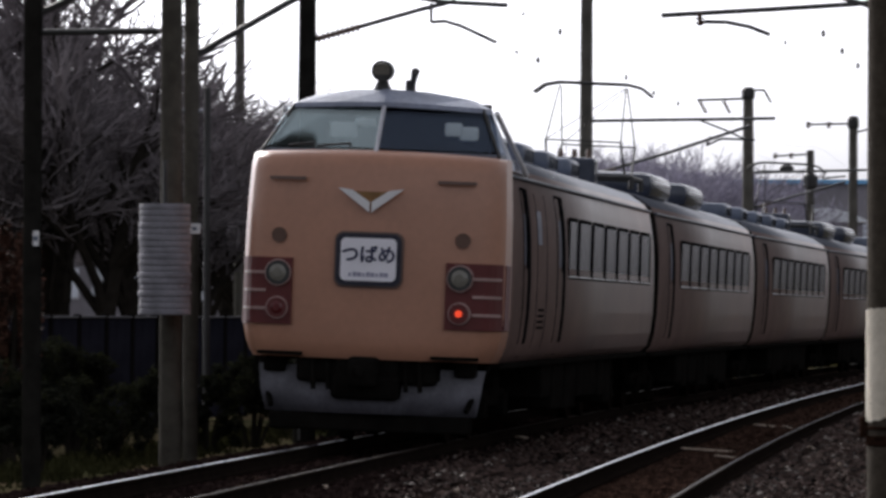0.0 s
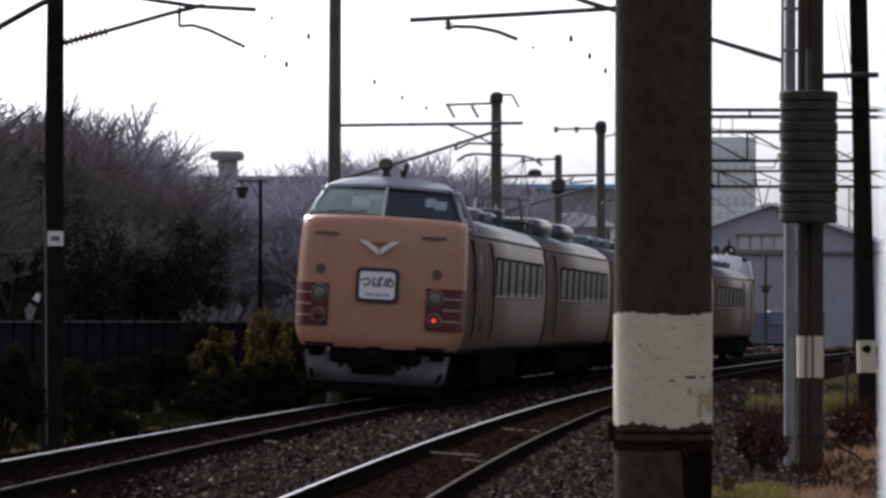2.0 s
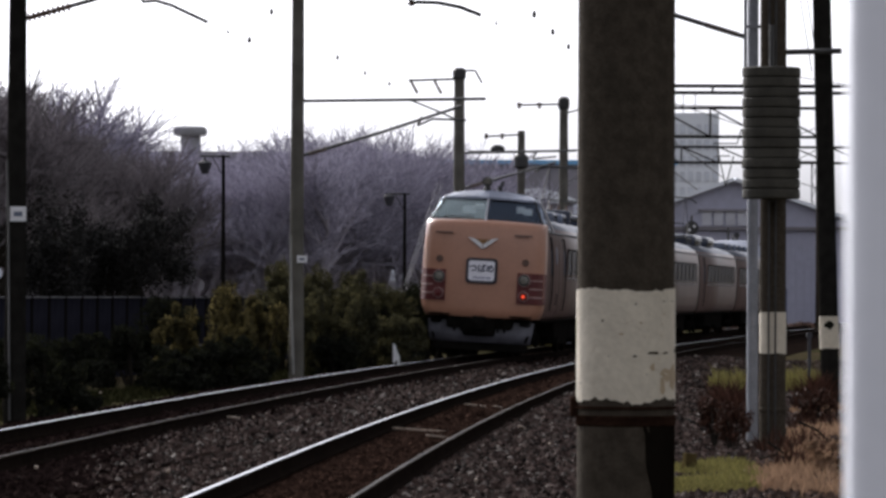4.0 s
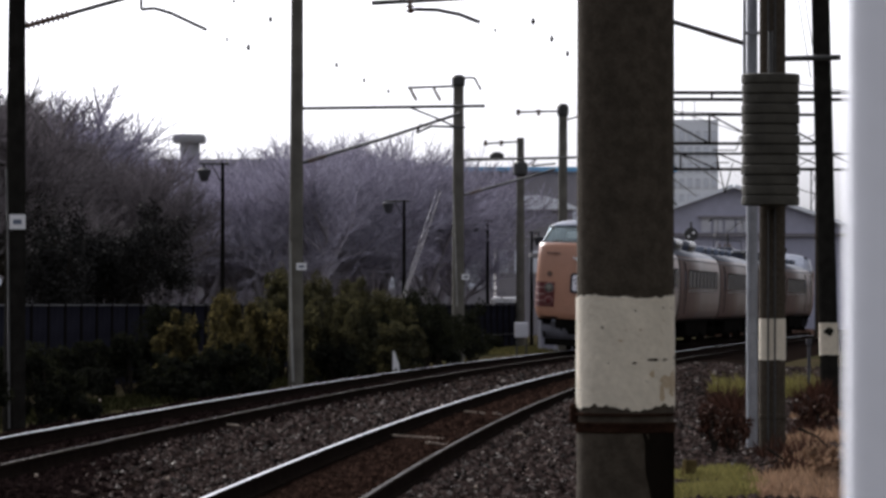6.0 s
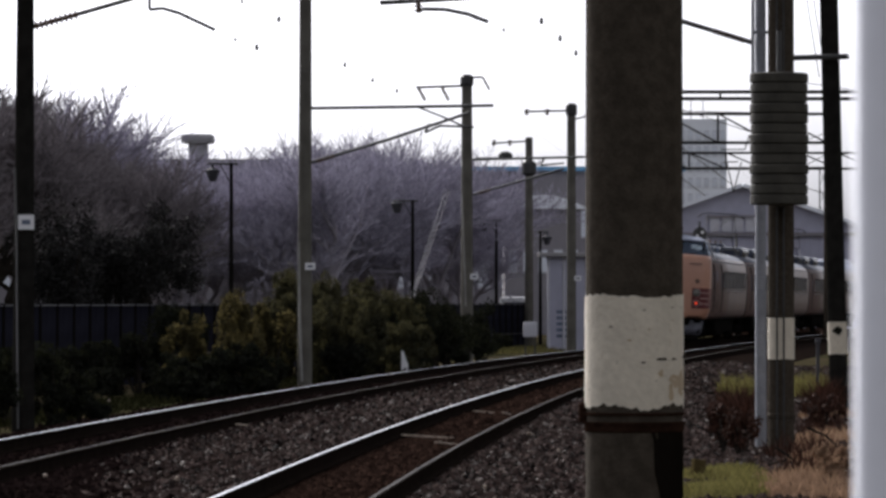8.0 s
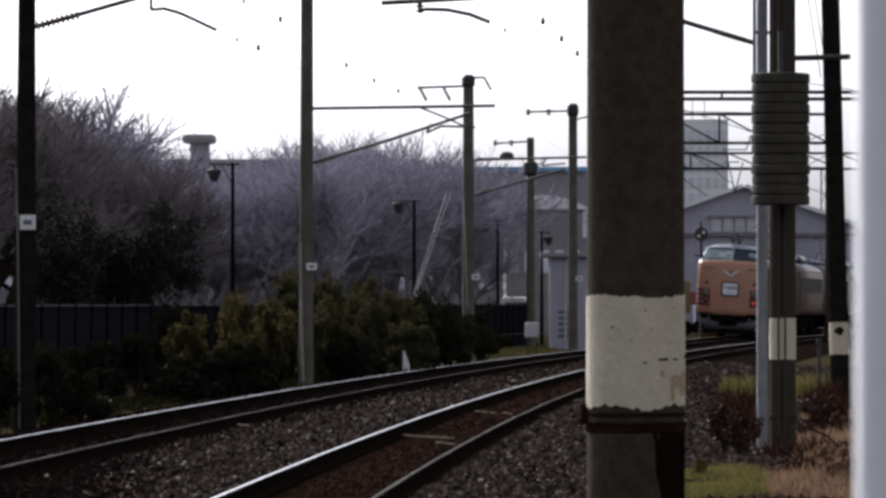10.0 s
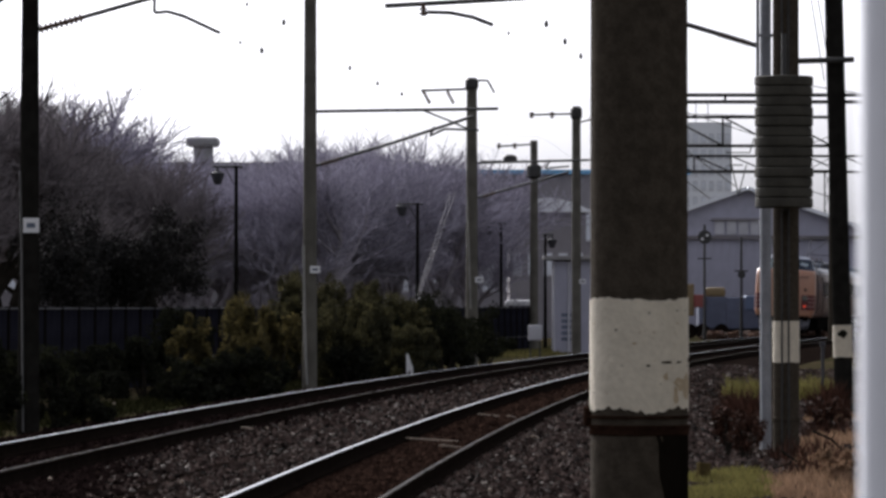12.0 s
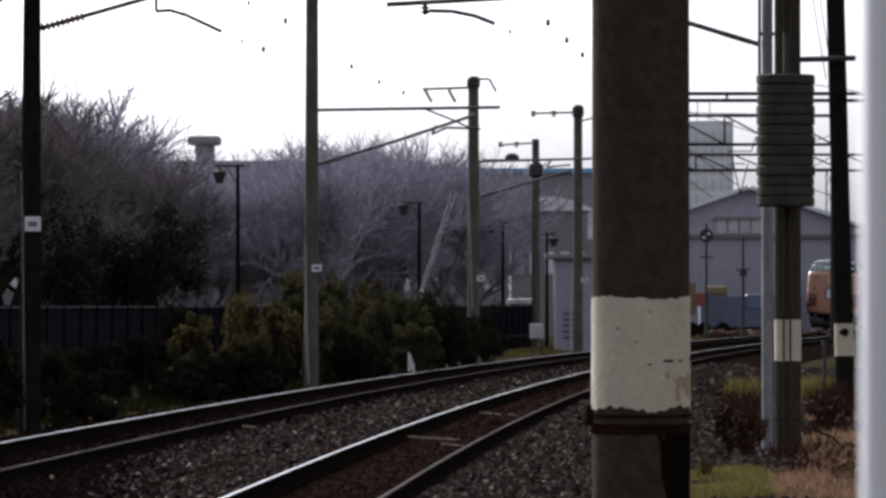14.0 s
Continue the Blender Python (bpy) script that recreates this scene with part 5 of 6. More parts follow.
def build_shrubs():
    ev = "dark evergreen shrub with small leaves beside the fence"
    ye = "yellow-green leafy shrub in front of the fence"
    gr = "dull green leafy shrub beside the fence"
    g = "shrubs along the fence"
    # (middle u, d, top v, base v is the ground, width in u)
    rows = [("evergreen_tree", 215, 104, 350, 280, "leafgrey", "dark broad evergreen tree behind the fence", 9000), ("evergreen_tree", 110, 100, 400, 130, "leafgrey", "dark broad evergreen tree behind the fence", 2600),
            ("shrub", 375, 88, 526, 130, "leafy", ye, 2600), ("shrub", 485, 100, 548, 90, "leafy", ye, 2400), ("shrub", 440, 92, 560, 90, "leafy", ye, 1500),
            ("shrub", 265, 86, 585, 150, "leaf", ev, 2400), ("shrub", 160, 80, 600, 150, "leaf", ev, 2400), ("shrub", 120, 66, 610, 150, "leaf", ev, 3000), ("shrub", 20, 68, 600, 170, "leaf", ev, 3000),
            ("shrub", 620, 104, 462, 150, "leafmid", gr, 3600), ("shrub", 565, 112, 480, 120, "leafmid", gr, 2400), ("shrub", 700, 112, 510, 150, "leaf", ev, 3400), ("shrub", 790, 124, 520, 150, "leaf", ev, 3000), ("shrub", 860, 134, 535, 100, "leaf", ev, 2200),
            ("shrub", 590, 109, 470, 150, "leafmid", gr, 3600), ("shrub", 655, 112, 478, 170, "leafmid", gr, 3600), ("shrub", 740, 116, 505, 170, "leaf", ev, 3600), ("shrub", 820, 128, 520, 150, "leaf", ev, 3000), ("shrub", 530, 106, 500, 110, "leafmid", gr, 2400), ("shrub", 690, 106, 560, 160, "leafmid", gr, 3000), ("shrub", 775, 118, 570, 130, "leaf", ev, 2600),
            # low dark shrubs added to give the shade below the sunlit tops
            ("shrub", 345, 83, 612, 130, "leaf", ev, 2600), ("shrub", 425, 85, 606, 130, "leaf", ev, 2600), ("shrub", 470, 90, 612, 80, "leaf", ev, 1600), ("shrub", 625, 103, 596, 80, "leaf", ev, 1800),
            ("shrub", 640, 105, 570, 100, "leafmid", gr, 2000), ("shrub", 330, 96, 545, 120, "leaf", ev, 1800),
            ("shrub", -40, 62, 600, 150, "leaf", ev, 2600), ("shrub", -120, 60, 640, 120, "leaf", ev, 2000), ("shrub", -300, 56, 640, 160, "leaf", ev, 1700), ("shrub", -430, 50, 630, 200, "leaf", ev, 3600), ("shrub", -480, 52, 330, 110, "leafbrown", "red-brown leafy shrub by the dark pole", 2400), ("shrub", -360, 58, 560, 150, "leaf", ev, 2400)]
    for k, (name, u, d, v, w, mat, lab, n) in enumerate(rows):
        z = at_ray(u, v, d).z
        shrub(name, u, d, w / PLAN * d * 1.2, (z + 0.3) * 1.08, mat, lab, 60 + k, int(n * 3.2), 0.05 if d > 75 else 0.04, group=g, crown_low=0.25 if name == "evergreen_tree" else 0.0, cat="tree" if name == "evergreen_tree" else "shrub")
    shrub("shrub", 1322, 53.5, 0.48, 0.66, "leafbrown", "low red-brown winter shrub beside the poles", 91, 1500, 0.03, -0.3)
    shrub("shrub", 1292, 55, 0.5, 0.62, "leafbrown", "low red-brown winter shrub beside the poles", 92, 900, 0.04, -0.22)
    shrub("shrub", 1470, 62, 0.6, 0.55, "leafbrown", "low red-brown winter shrub beside the poles", 93, 900, 0.04, -0.25)
    shrub("shrub", 1480, 46, 0.5, 0.42, "drygrass", "dry brown weed clump near the post", 94, 700, 0.04, -0.28)


def spot(u, v, r, z=-0.3):
    d = PLAN * (EYE - z) / (v - 540)
    return (*place(u, d), r)


def build_grass():
    green = [spot(1270, 852, 0.40), spot(1310, 846, 0.34), spot(1300, 878, 0.45), spot(1240, 884, 0.4), spot(1340, 866, 0.25)]
    blades("grass_tufts", green, 4200, 0.16, "grass", "short green winter grass beside the poles", 7)
    tall = [spot(1305, 702, 0.26), spot(1322, 708, 0.24), spot(1338, 700, 0.2), spot(1430, 706, 0.3), spot(1448, 698, 0.34), spot(1466, 704, 0.3), spot(1415, 700, 0.25)]
    blades("tall_grass", tall, 1300, 0.46, "grass", "upright yellow-green grass tufts behind the weeds", 13, 0.011)
    dry = [spot(1440, 800, 0.42), spot(1485, 825, 0.5), spot(1455, 858, 0.42), spot(1390, 862, 0.25), spot(1490, 785, 0.5), spot(1482, 745, 0.5), spot(1405, 880, 0.3), spot(1485, 884, 0.5)]
    blades("dry_grass_tufts", dry, 1900, 0.22, "drygrass", "dry brown grass and stalks beside the poles", 8, 0.012)
    stalks = [spot(1450, 815, 0.3), spot(1490, 850, 0.4), spot(1430, 850, 0.25), spot(1475, 775, 0.4), spot(1395, 815, 0.2)]
    blades("dead_stalks", stalks, 600, 0.42, "leafbrown", "dark dead stalks standing in dry grass", 14, 0.008)
    weeds = [spot(1318, 765, 0.2), spot(1338, 768, 0.16), spot(1300, 752, 0.16), spot(1458, 745, 0.2), spot(1480, 740, 0.2)]
    blades("dead_weeds", weeds, 1500, 0.68, "leafbrown", "dead red-brown weed stalks beside the poles", 12, 0.011)
    verge = [(*on_track(y, -3.6 - 0.02 * (k % 7))[:2], 0.9) for k, y in enumerate(range(44, 130, 2))]
    blades("verge_grass", verge, 9000, 0.18, "verge", "dull green grass along the far side of the track", 9, 0.014)
    far = [spot(u, 628 - (u - 880) * 0.05, 1.6) for u in range(860, 1040, 14)]
    blades("far_grass", far, 6000, 0.22, "grass", "green grass before the small hut", 10, 0.02)
    lit = [(*on_track(y, -3.4)[:2], 0.8) for y in (52, 54, 56, 58)]
    blades("pole_grass", lit, 1500, 0.11, "verge", "dull green grass at the foot of the poles", 11)


# ---- fence ----
def build_fence():
    """Dark mesh fence with posts and a pale top rail, along the far side of the tracks."""
    fence = thing("fence", (0, 0, 0), "long dark mesh fence with posts and a pale top rail", "fence", kind="structure")
    y = 46.0
    k = 0
    off = -6.4
    while y < 190:
        a, b = on_track(y, off), on_track(y + 2.0, off)
        L = math.hypot(b[0] - a[0], b[1] - a[1])
        turn = math.degrees(math.atan2(b[1] - a[1], b[0] - a[0]))
        m = pose(a[0], a[1], -0.3, 0, 0, turn)
        if k == 0:
            bm = mesh()
            for i in range(44):
                x = 0.045 + i * 0.0446
                box(bm, (x - 0.008, -0.004, 0.04), (x + 0.008, 0.004, 1.70))
            pd = link_mesh("panel", bm, "fence")
            bm = mesh()
            box(bm, (-0.045, -0.05, -0.1), (0.045, 0.05, 1.76), 0.008)
            qd = link_mesh("post", bm, "under")
            bm = mesh()
            box(bm, (0, -0.03, 1.70), (2.02, 0.03, 1.735), 0.004)
            rd = link_mesh("top_rail", bm, "galvdull")
            bm = mesh()
            box(bm, (0, -0.034, 0.58), (2.02, -0.014, 0.61), 0.003)
            ld = link_mesh("low_rail", bm, "galvdull")
            first = (pd, qd, rd, ld)
            for o in first:
                o.parent, o.matrix_basis = fence, m
        else:
            for o in first:
                c = new(o.name.split(".")[0], o.data)
                c.parent, c.matrix_basis = fence, m
        y += 2.0 * (b[1] - a[1]) / L
        k += 1


# ---- small lineside things ----
def lamp_post(u, d, v_top, v_arm, u_arm):
    x, y = place(u, d)
    p = thing("street_lamp", (x, y, -0.3), "slim dark street lamp with a hanging shade", "street lamp", "street lamps")
    bm = mesh()
    z = at_ray(u, v_top, d).z + 0.3
    rings(bm, [(0.075, -0.2), (0.07, 1.0), (0.045, z)], 12)
    part("post", bm, "under", p)
    bm = mesh()
    q = local(p, at_ray(u_arm, v_arm, d))
    tube(bm, (-q.x * 0.35, 0, z - 0.04), (q.x * 1.25, 0, z - 0.03), 0.03, seg=8)
    tube(bm, (0, 0, z - 0.6), (q.x * 0.6, 0, z - 0.05), 0.015, seg=6)
    part("arm", bm, "iron", p)
    bm = mesh()
    rings(bm, [(0.05, q.z - 0.26), (0.10, q.z - 0.24), (0.19, q.z + 0.02), (0.21, q.z + 0.05), (0.05, q.z + 0.12), (0.02, z - 0.03)], 12, (q.x, 0, 0))
    part("shade", bm, "galvdull", p)


def build_lineside():
    lamp_post(421, 128, 291, 308, 388)
    lamp_post(742, 150, 357, 366, 714)
    lamp_post(890, 185, 392, 402, 868)
    lamp_post(968, 185, 412, 425, 980)
    # triangular white lineside marker
    d = 104.0
    x, y = place(728, d)
    t = thing("lineside_marker", (x, y, -0.3), "small white wedge-shaped marker beside the rail", "marker")
    bm = mesh()
    z0, z1 = at_ray(0, 658, d).z + 0.3, at_ray(0, 624, d).z + 0.3
    w = 12 / PLAN * d / 2
    a = [bm.verts.new((px, -0.02, pz)) for px, pz in ((-w, z0), (w, z0), (w, z0 + 0.12), (-w * 0.5, z1), (-w, z1))]
    b = [bm.verts.new((v.co.x, 0.02, v.co.z)) for v in a]
    bm.faces.new(a), bm.faces.new(list(reversed(b)))
    for k in range(5):
        bm.faces.new((a[k], b[k], b[(k + 1) % 5], a[(k + 1) % 5]))
    bmesh.ops.recalc_face_normals(bm, faces=bm.faces)
    part("board", bm, "white", t)
    bm = mesh()
    tube(bm, (0, 0, -0.1), (0, 0, z0 + 0.05), 0.03, seg=8)
    part("stake", bm, "iron", t)
    # pale box on legs
    d = 138.0
    x, y = place(950, d)
    t = thing("lineside_cabinet", (x, y, -0.3), "pale grey equipment box on two legs", "cabinet")
    a, b = local(t, at_ray(938, 600, d)), local(t, at_ray(962, 573, d))
    bm = mesh()
    box(bm, (a.x, -0.12, a.z), (b.x, 0.12, b.z), 0.02)
    body = part("body", bm, "galvpale", t)
    bm = mesh()
    box(bm, (a.x + 0.04, -0.132, a.z + 0.04), (b.x - 0.04, -0.121, b.z - 0.06), 0.004)
    part("door", bm, "galvpale", body)
    for e in (a.x + 0.06, b.x - 0.06):
        bm = mesh()
        box(bm, (e - 0.025, -0.03, -0.1), (e + 0.025, 0.03, a.z + 0.02), 0.004)
        part("leg", bm, "iron", t)
    # hut
    d = 172.0
    x0, x1 = place(982, d)[0], place(1075, d)[0]
    t = thing("lineside_hut", (x0, d * DEEP, -0.3), "small pale metal hut with a flat overhanging roof", "hut")
    h = at_ray(0, 458, d).z + 0.3
    bm = mesh()
    box(bm, (0, 0, -0.1), (x1 - x0, 2.4, h), 0.01)
    part("wall", bm, "factory", t)
    bm = mesh()
    box(bm, (-0.35, -0.3, h), (x1 - x0 + 0.3, 2.7, h + 0.16), 0.02)
    part("roof", bm, "factoryroof", t)
    bm = mesh()
    for k in range(5):
        box(bm, (0.3, -0.03, 0.5 + k * 0.22), (1.0, -0.012, 0.62 + k * 0.22))
    part("louvre", bm, "unit", t)
    for k in (0.0, 0.55):
        bm = mesh()
        tube(bm, (k + 0.02, -0.03, -0.1), (k + 0.02, -0.03, h), 0.04, seg=8)
        part("downpipe", bm, "galvpale", t)
    # small stake by the near pole
    d = 46.5
    x, y = place(1246, d)
    t = thing("timber_stake", (x, y, -0.3), "short weathered yellow-brown timber stake", "stake")
    bm = mesh()
    box(bm, (-0.062, -0.05, -0.1), (0.062, 0.05, at_ray(0, 816, d).z + 0.3), 0.012)
    bmesh.ops.transform(bm, matrix=pose(0, 0, 0, 0, 4, 20), verts=bm.verts)
    part("post", bm, "stake", t)
    # slim white marker further on
    d = 88.0
    x, y = place(1459, d)
    t = thing("marker_post", (x, y, -0.3), "slim pale marker post in the grass", "marker", "marker posts")
    bm = mesh()
    rings(bm, [(0.03, -0.1), (0.03, at_ray(0, 612, d).z + 0.3), (0.055, at_ray(0, 611, d).z + 0.3), (0.05, at_ray(0, 602, d).z + 0.3)], 12)
    part("shaft", bm, "galvdull", t)
    # timber scraps between the rails
    for u, v, l, turn in ((868, 734, 0.55, 60), (908, 737, 0.5, 80), (770, 778, 0.75, 35), (800, 790, 0.6, 70), (950, 773, 0.5, 85), (440, 757, 0.3, 70)):
        dd = PLAN * (EYE + 0.13) / (v - 540)
        x, y = place(u, dd)
        bm = mesh()
        box(bm, (-l / 2, -0.03, -0.012), (l / 2, 0.03, 0.012), 0.006)
        ob = tagged(link_mesh("wood_scrap", bm, "scrap"), "thin pale scrap of wood on the ballast", "wood scrap", "scraps on the ballast")
        ob.matrix_basis = pose(x, y, -0.118, 0, 4, turn)
    # pale stones
    for k, (u, v) in enumerate(((92, 845), (476, 755), (205, 712), (325, 850), (1000, 800), (870, 865))):
        dd = PLAN * (EYE + 0.12) / (v - 540)
        x, y = place(u, dd)
        bm = mesh()
        bmesh.ops.create_icosphere(bm, subdivisions=1, radius=0.022)
        for q in bm.verts:
            q.co *= random.uniform(0.75, 1.2)
        ob = tagged(link_mesh("pale_stone", bm, "scrap"), "small pale stone lying among the ballast", "stone", "pale stones")
        ob.matrix_basis = pose(x, y, -0.12, 0, 0, 40 * k)
    # dark branches lying by the weights
    for u0, v0, u1, v1 in ((1385, 795, 1440, 850), (1430, 815, 1500, 870), (1370, 826, 1425, 822), (1440, 760, 1500, 800), (1460, 880, 1505, 830)):
        d = 48.0
        bm = mesh()
        a, b = at_ray(u0, v0, d), at_ray(u1, v1, d)
        mid = (a + b) / 2 + Vector((0.02, 0, 0.03))
        a.z, b.z, mid.z = max(a.z, -0.27), max(b.z, -0.28), max(mid.z, -0.22)
        tube(bm, a, mid, 0.014, 0.011, seg=6)
        tube(bm, mid, b, 0.011, 0.005, seg=6)
        tube(bm, mid, mid + Vector((0.08, 0.1, 0.09)), 0.007, 0.003, seg=5)
        tagged(link_mesh("fallen_branch", bm, "darkbark"), "dark fallen twig lying in dry grass", "branch", "fallen branches")


# ---- distance ----
def wall_with_windows(t, w, h, dep, wall, cols, rows, z0, z1, win="farglass", ww=0.6):
    bm = mesh()
    box(bm, (0, 0, -0.2), (w, dep, h))
    body = part("wall", bm, wall, t)
    for i in range(cols):
        for j in range(rows):
            cx, cz = w * (i + 0.5) / cols, z0 + (z1 - z0) * (j + 0.5) / rows
            a, b = w / cols * ww / 2, (z1 - z0) / rows * 0.3
            bm = mesh()
            box(bm, (cx - a, -0.08, cz - b), (cx + a, -0.004, cz + b))
            f = part("window", bm, "galvpale", t)
            bm = mesh()
            box(bm, (cx - a * 0.9, -0.10, cz - b * 0.86), (cx + a * 0.9, -0.082, cz + b * 0.86))
            part("pane", bm, win, f)
    return body


def far_block(name, u0, u1, v, d, dep, wall, label, cols=0, rows=0, z0=1.0, z1=5.0):
    x0, x1 = place(u0, d)[0], place(u1, d)[0]
    t = thing(name, (x0, d * DEEP, -0.3), label, "building")
    h = at_ray(0, v, d).z + 0.3
    wall_with_windows(t, x1 - x0, h, dep, wall, cols, rows, z0, z1)
    return t, x1 - x0, h


def build_far():
    # long dim factory behind the trees, with its roof vent
    t, w, h = far_block("factory", -900, 560, 293, 265, 30, "dimwall", "long dim grey factory hall behind the bare trees", 26, 2, 2.0, 8.0)
    bm = mesh()
    box(bm, (-0.4, -0.4, h), (w + 0.4, 30, h + 0.25))
    part("roof", bm, "factoryroof", t)
    a, b = at_ray(345, 293, 266), at_ray(379, 255, 266)
    o = Vector(t.matrix_basis.translation)
    bm = mesh()
    box(bm, (a.x - o.x, 1.0, h + 0.2), (b.x - o.x, 2.2, b.z - o.z), 0.05)
    vent = part("roof_vent", bm, "ventgrey", t)
    bm = mesh()
    a2, b2 = at_ray(332, 257, 266), at_ray(390, 241, 266)
    box(bm, (a2.x - o.x, 0.4, a2.z - o.z), (b2.x - o.x, 2.8, b2.z - o.z), 0.18)
    part("vent_cowl", bm, "ventgrey", vent)
    # second hall with blue roof edge
    t, w, h = far_block("warehouse", 560, 1216, 306, 300, 40, "midwall", "grey warehouse hall with a blue roof edge", 14, 2, 2.0, 8.5)
    bm = mesh()
    box(bm, (-0.3, -0.5, h), (w + 0.3, 40, h + 0.28))
    part("roof_edge", bm, "bluetrim", t)
    # pale annex in front of it
    t, w, h = far_block("annex", 905, 1040, 372, 262, 10, "midwall", "pale low workshop with a light roof", 5, 1, 3.0, 5.2)
    bm = mesh()
    n = 8
    pts = [(-0.4 + (w + 0.8) * i / n, h + 0.75 * math.sin(math.pi * i / n)) for i in range(n + 1)]
    va = [bm.verts.new((px, -0.5, pz)) for px, pz in pts]
    vb = [bm.verts.new((px, 10, pz)) for px, pz in pts]
    lo = [bm.verts.new((px, -0.5, h - 0.05)) for px, pz in pts]
    for i in range(n):
        bm.faces.new((va[i], va[i + 1], vb[i + 1], vb[i]))
        if pts[i][1] > h or pts[i + 1][1] > h:
            bm.faces.new((lo[i], lo[i + 1], va[i + 1], va[i]))
    part("roof", bm, "tower", t)
    # pale van by the hut
    d = 205.0
    x, y = place(895, d)
    t = thing("parked_van", (x, y, -0.3), "parked blue and white van behind the shrubs", "van")
    w = 62 / PLAN * d
    bm = mesh()
    box(bm, (0, 0, 0.35), (w, 3.6, 1.15), 0.12)
    part("body", bm, "vanblue", t)
    bm = mesh()
    box(bm, (0.05, 0.2, 1.15), (w - 0.05, 3.0, 2.05), 0.15)
    part("cabin", bm, "white", t)
    bm = mesh()
    box(bm, (0.2, 0.17, 1.3), (w - 0.2, 0.21, 1.8), 0.01)
    part("rear_window", bm, "glass", t)
    for xx in (0.1, w - 0.3):
        for yy in (0.7, 2.9):
            bm = mesh()
            tube(bm, (xx, yy, 0.33), (xx + 0.2, yy, 0.33), 0.33, seg=20)
            part("wheel", bm, "rubber", t)
    # white tower block
    d = 420.0
    t, w, h = far_block("office_tower", 1212, 1298, 214, d, 14, "tower", "tall white office tower with rows of windows", 6, 6, 9.0, 17.5)
    for xx in (0.3, 0.55):
        bm = mesh()
        tube(bm, (w * xx, 3, h), (w * xx, 3, h + 1.8), 0.06, seg=6)
        part("mast", bm, "galvpale", t)
    # gabled depot hall
    d = 285.0
    x0, x1 = place(1195, d)[0], place(1560, d)[0]
    t = thing("depot_hall", (x0, d * DEEP, -0.3), "pale depot hall with low gabled roof and ribbed walls", "building")
    w, h, top = x1 - x0, at_ray(0, 381, d).z + 0.3, at_ray(0, 335, d).z + 0.3
    bm = mesh()
    pk = w * 0.356
    eave = at_ray(0, 416, d).z + 0.3
    a = [bm.verts.new((px, 0, pz)) for px, pz in ((0, -0.2), (w, -0.2), (w, eave), (pk, top), (0, h))]
    b = [bm.verts.new((v.co.x, 35, v.co.z)) for v in a]
    bm.faces.new(a), bm.faces.new(list(reversed(b)))
    for i in range(5):
        bm.faces.new((a[i], b[i], b[(i + 1) % 5], a[(i + 1) % 5]))
    bmesh.ops.recalc_face_normals(bm, faces=bm.faces)
    part("wall", bm, "factory", t)
    for k, (p, q) in enumerate((((-0.5, h - 0.15), (pk, top + 0.02)), ((pk, top + 0.02), (w + 0.5, eave - 0.15)))):
        bm = mesh()
        v = [bm.verts.new((p[0], -0.7, p[1])), bm.verts.new((q[0], -0.7, q[1])), bm.verts.new((q[0], 36, q[1])), bm.verts.new((p[0], 36, p[1]))]
        bm.faces.new(v)
        bmesh.ops.recalc_face_normals(bm, faces=bm.faces)
        bmesh.ops.solidify(bm, geom=bm.faces[:], thickness=0.22)
        part("roof", bm, "tower", t)
    n = 26
    bm = mesh()
    box(bm, (0, -0.09, -0.1), (0.12, 0.01, at_ray(0, 424, d).z + 0.3))
    rib = part("rib", bm, "factory", t)
    for i in range(1, n):
        r = new("rib", rib.data)
        r.parent, r.location = t, (w * i / n, 0, 0)
    for i in range(4):
        bm = mesh()
        u = 1268 + i * 21
        p, q = local(t, at_ray(u, 413, d)), local(t, at_ray(u + 17, 388, d))
        box(bm, (p.x, -0.12, p.z), (q.x, -0.02, q.z))
        part("window", bm, "galvpale", t)
    bm = mesh()
    p, q = local(t, at_ray(1197, 421, d)), local(t, at_ray(1555, 415, d))
    box(bm, (p.x, -0.35, p.z), (q.x, 0.02, q.z))
    part("canopy_edge", bm, "dimwall", t)
    bm = mesh()
    p, q = local(t, at_ray(1262, 388, d)), local(t, at_ray(1350, 384, d))
    box(bm, (p.x, -0.3, p.z), (q.x, 0.02, q.z))
    part("window_hood", bm, "midwall", t)
    # low blue-grey wagon standing before the hall, and yard machine
    d = 262.0
    x0, x1 = place(1240, d)[0], place(1420, d)[0]
    t = thing("goods_wagon", (x0, d * DEEP, -0.3), "low blue-grey wagon standing before the depot hall", "wagon")
    bm = mesh()
    box(bm, (0, 0, 0.5), (x1 - x0, 2.6, at_ray(0, 524, d).z + 0.3), 0.05)
    part("body", bm, "bluewall", t)
    bm = mesh()
    box(bm, (0.2, 0.2, 0.15), (x1 - x0 - 0.2, 2.4, 0.5))
    part("underframe", bm, "under", t)
    for k in range(4):
        for yy in (0.5, 1.9):
            bm = mesh()
            tube(bm, (0.8 + k * 1.5, yy, 0.42), (0.8 + k * 1.5, yy + 0.12, 0.42), 0.42, seg=16)
            part("wheel", bm, "railside", t)
    bm = mesh()
    p, q = local(t, at_ray(1322, 548, d)), local(t, at_ray(1405, 521, d))
    box(bm, (p.x, -0.06, p.z), (q.x, 2.5, q.z), 0.08)
    part("cover", bm, "vanblue", t, "lighter blue cover over half of the wagon")
    d = 255.0
    x, y = place(1216, d)
    t = thing("yard_machine", (x, y, -0.3), "yellow and red track machine parked in the yard", "machine")

    def block(name, u0, u1, v0, v1, mat, y0, y1, bevel):
        g = mesh()
        p, q = local(t, at_ray(u0, v1, d)), local(t, at_ray(u1, v0, d))
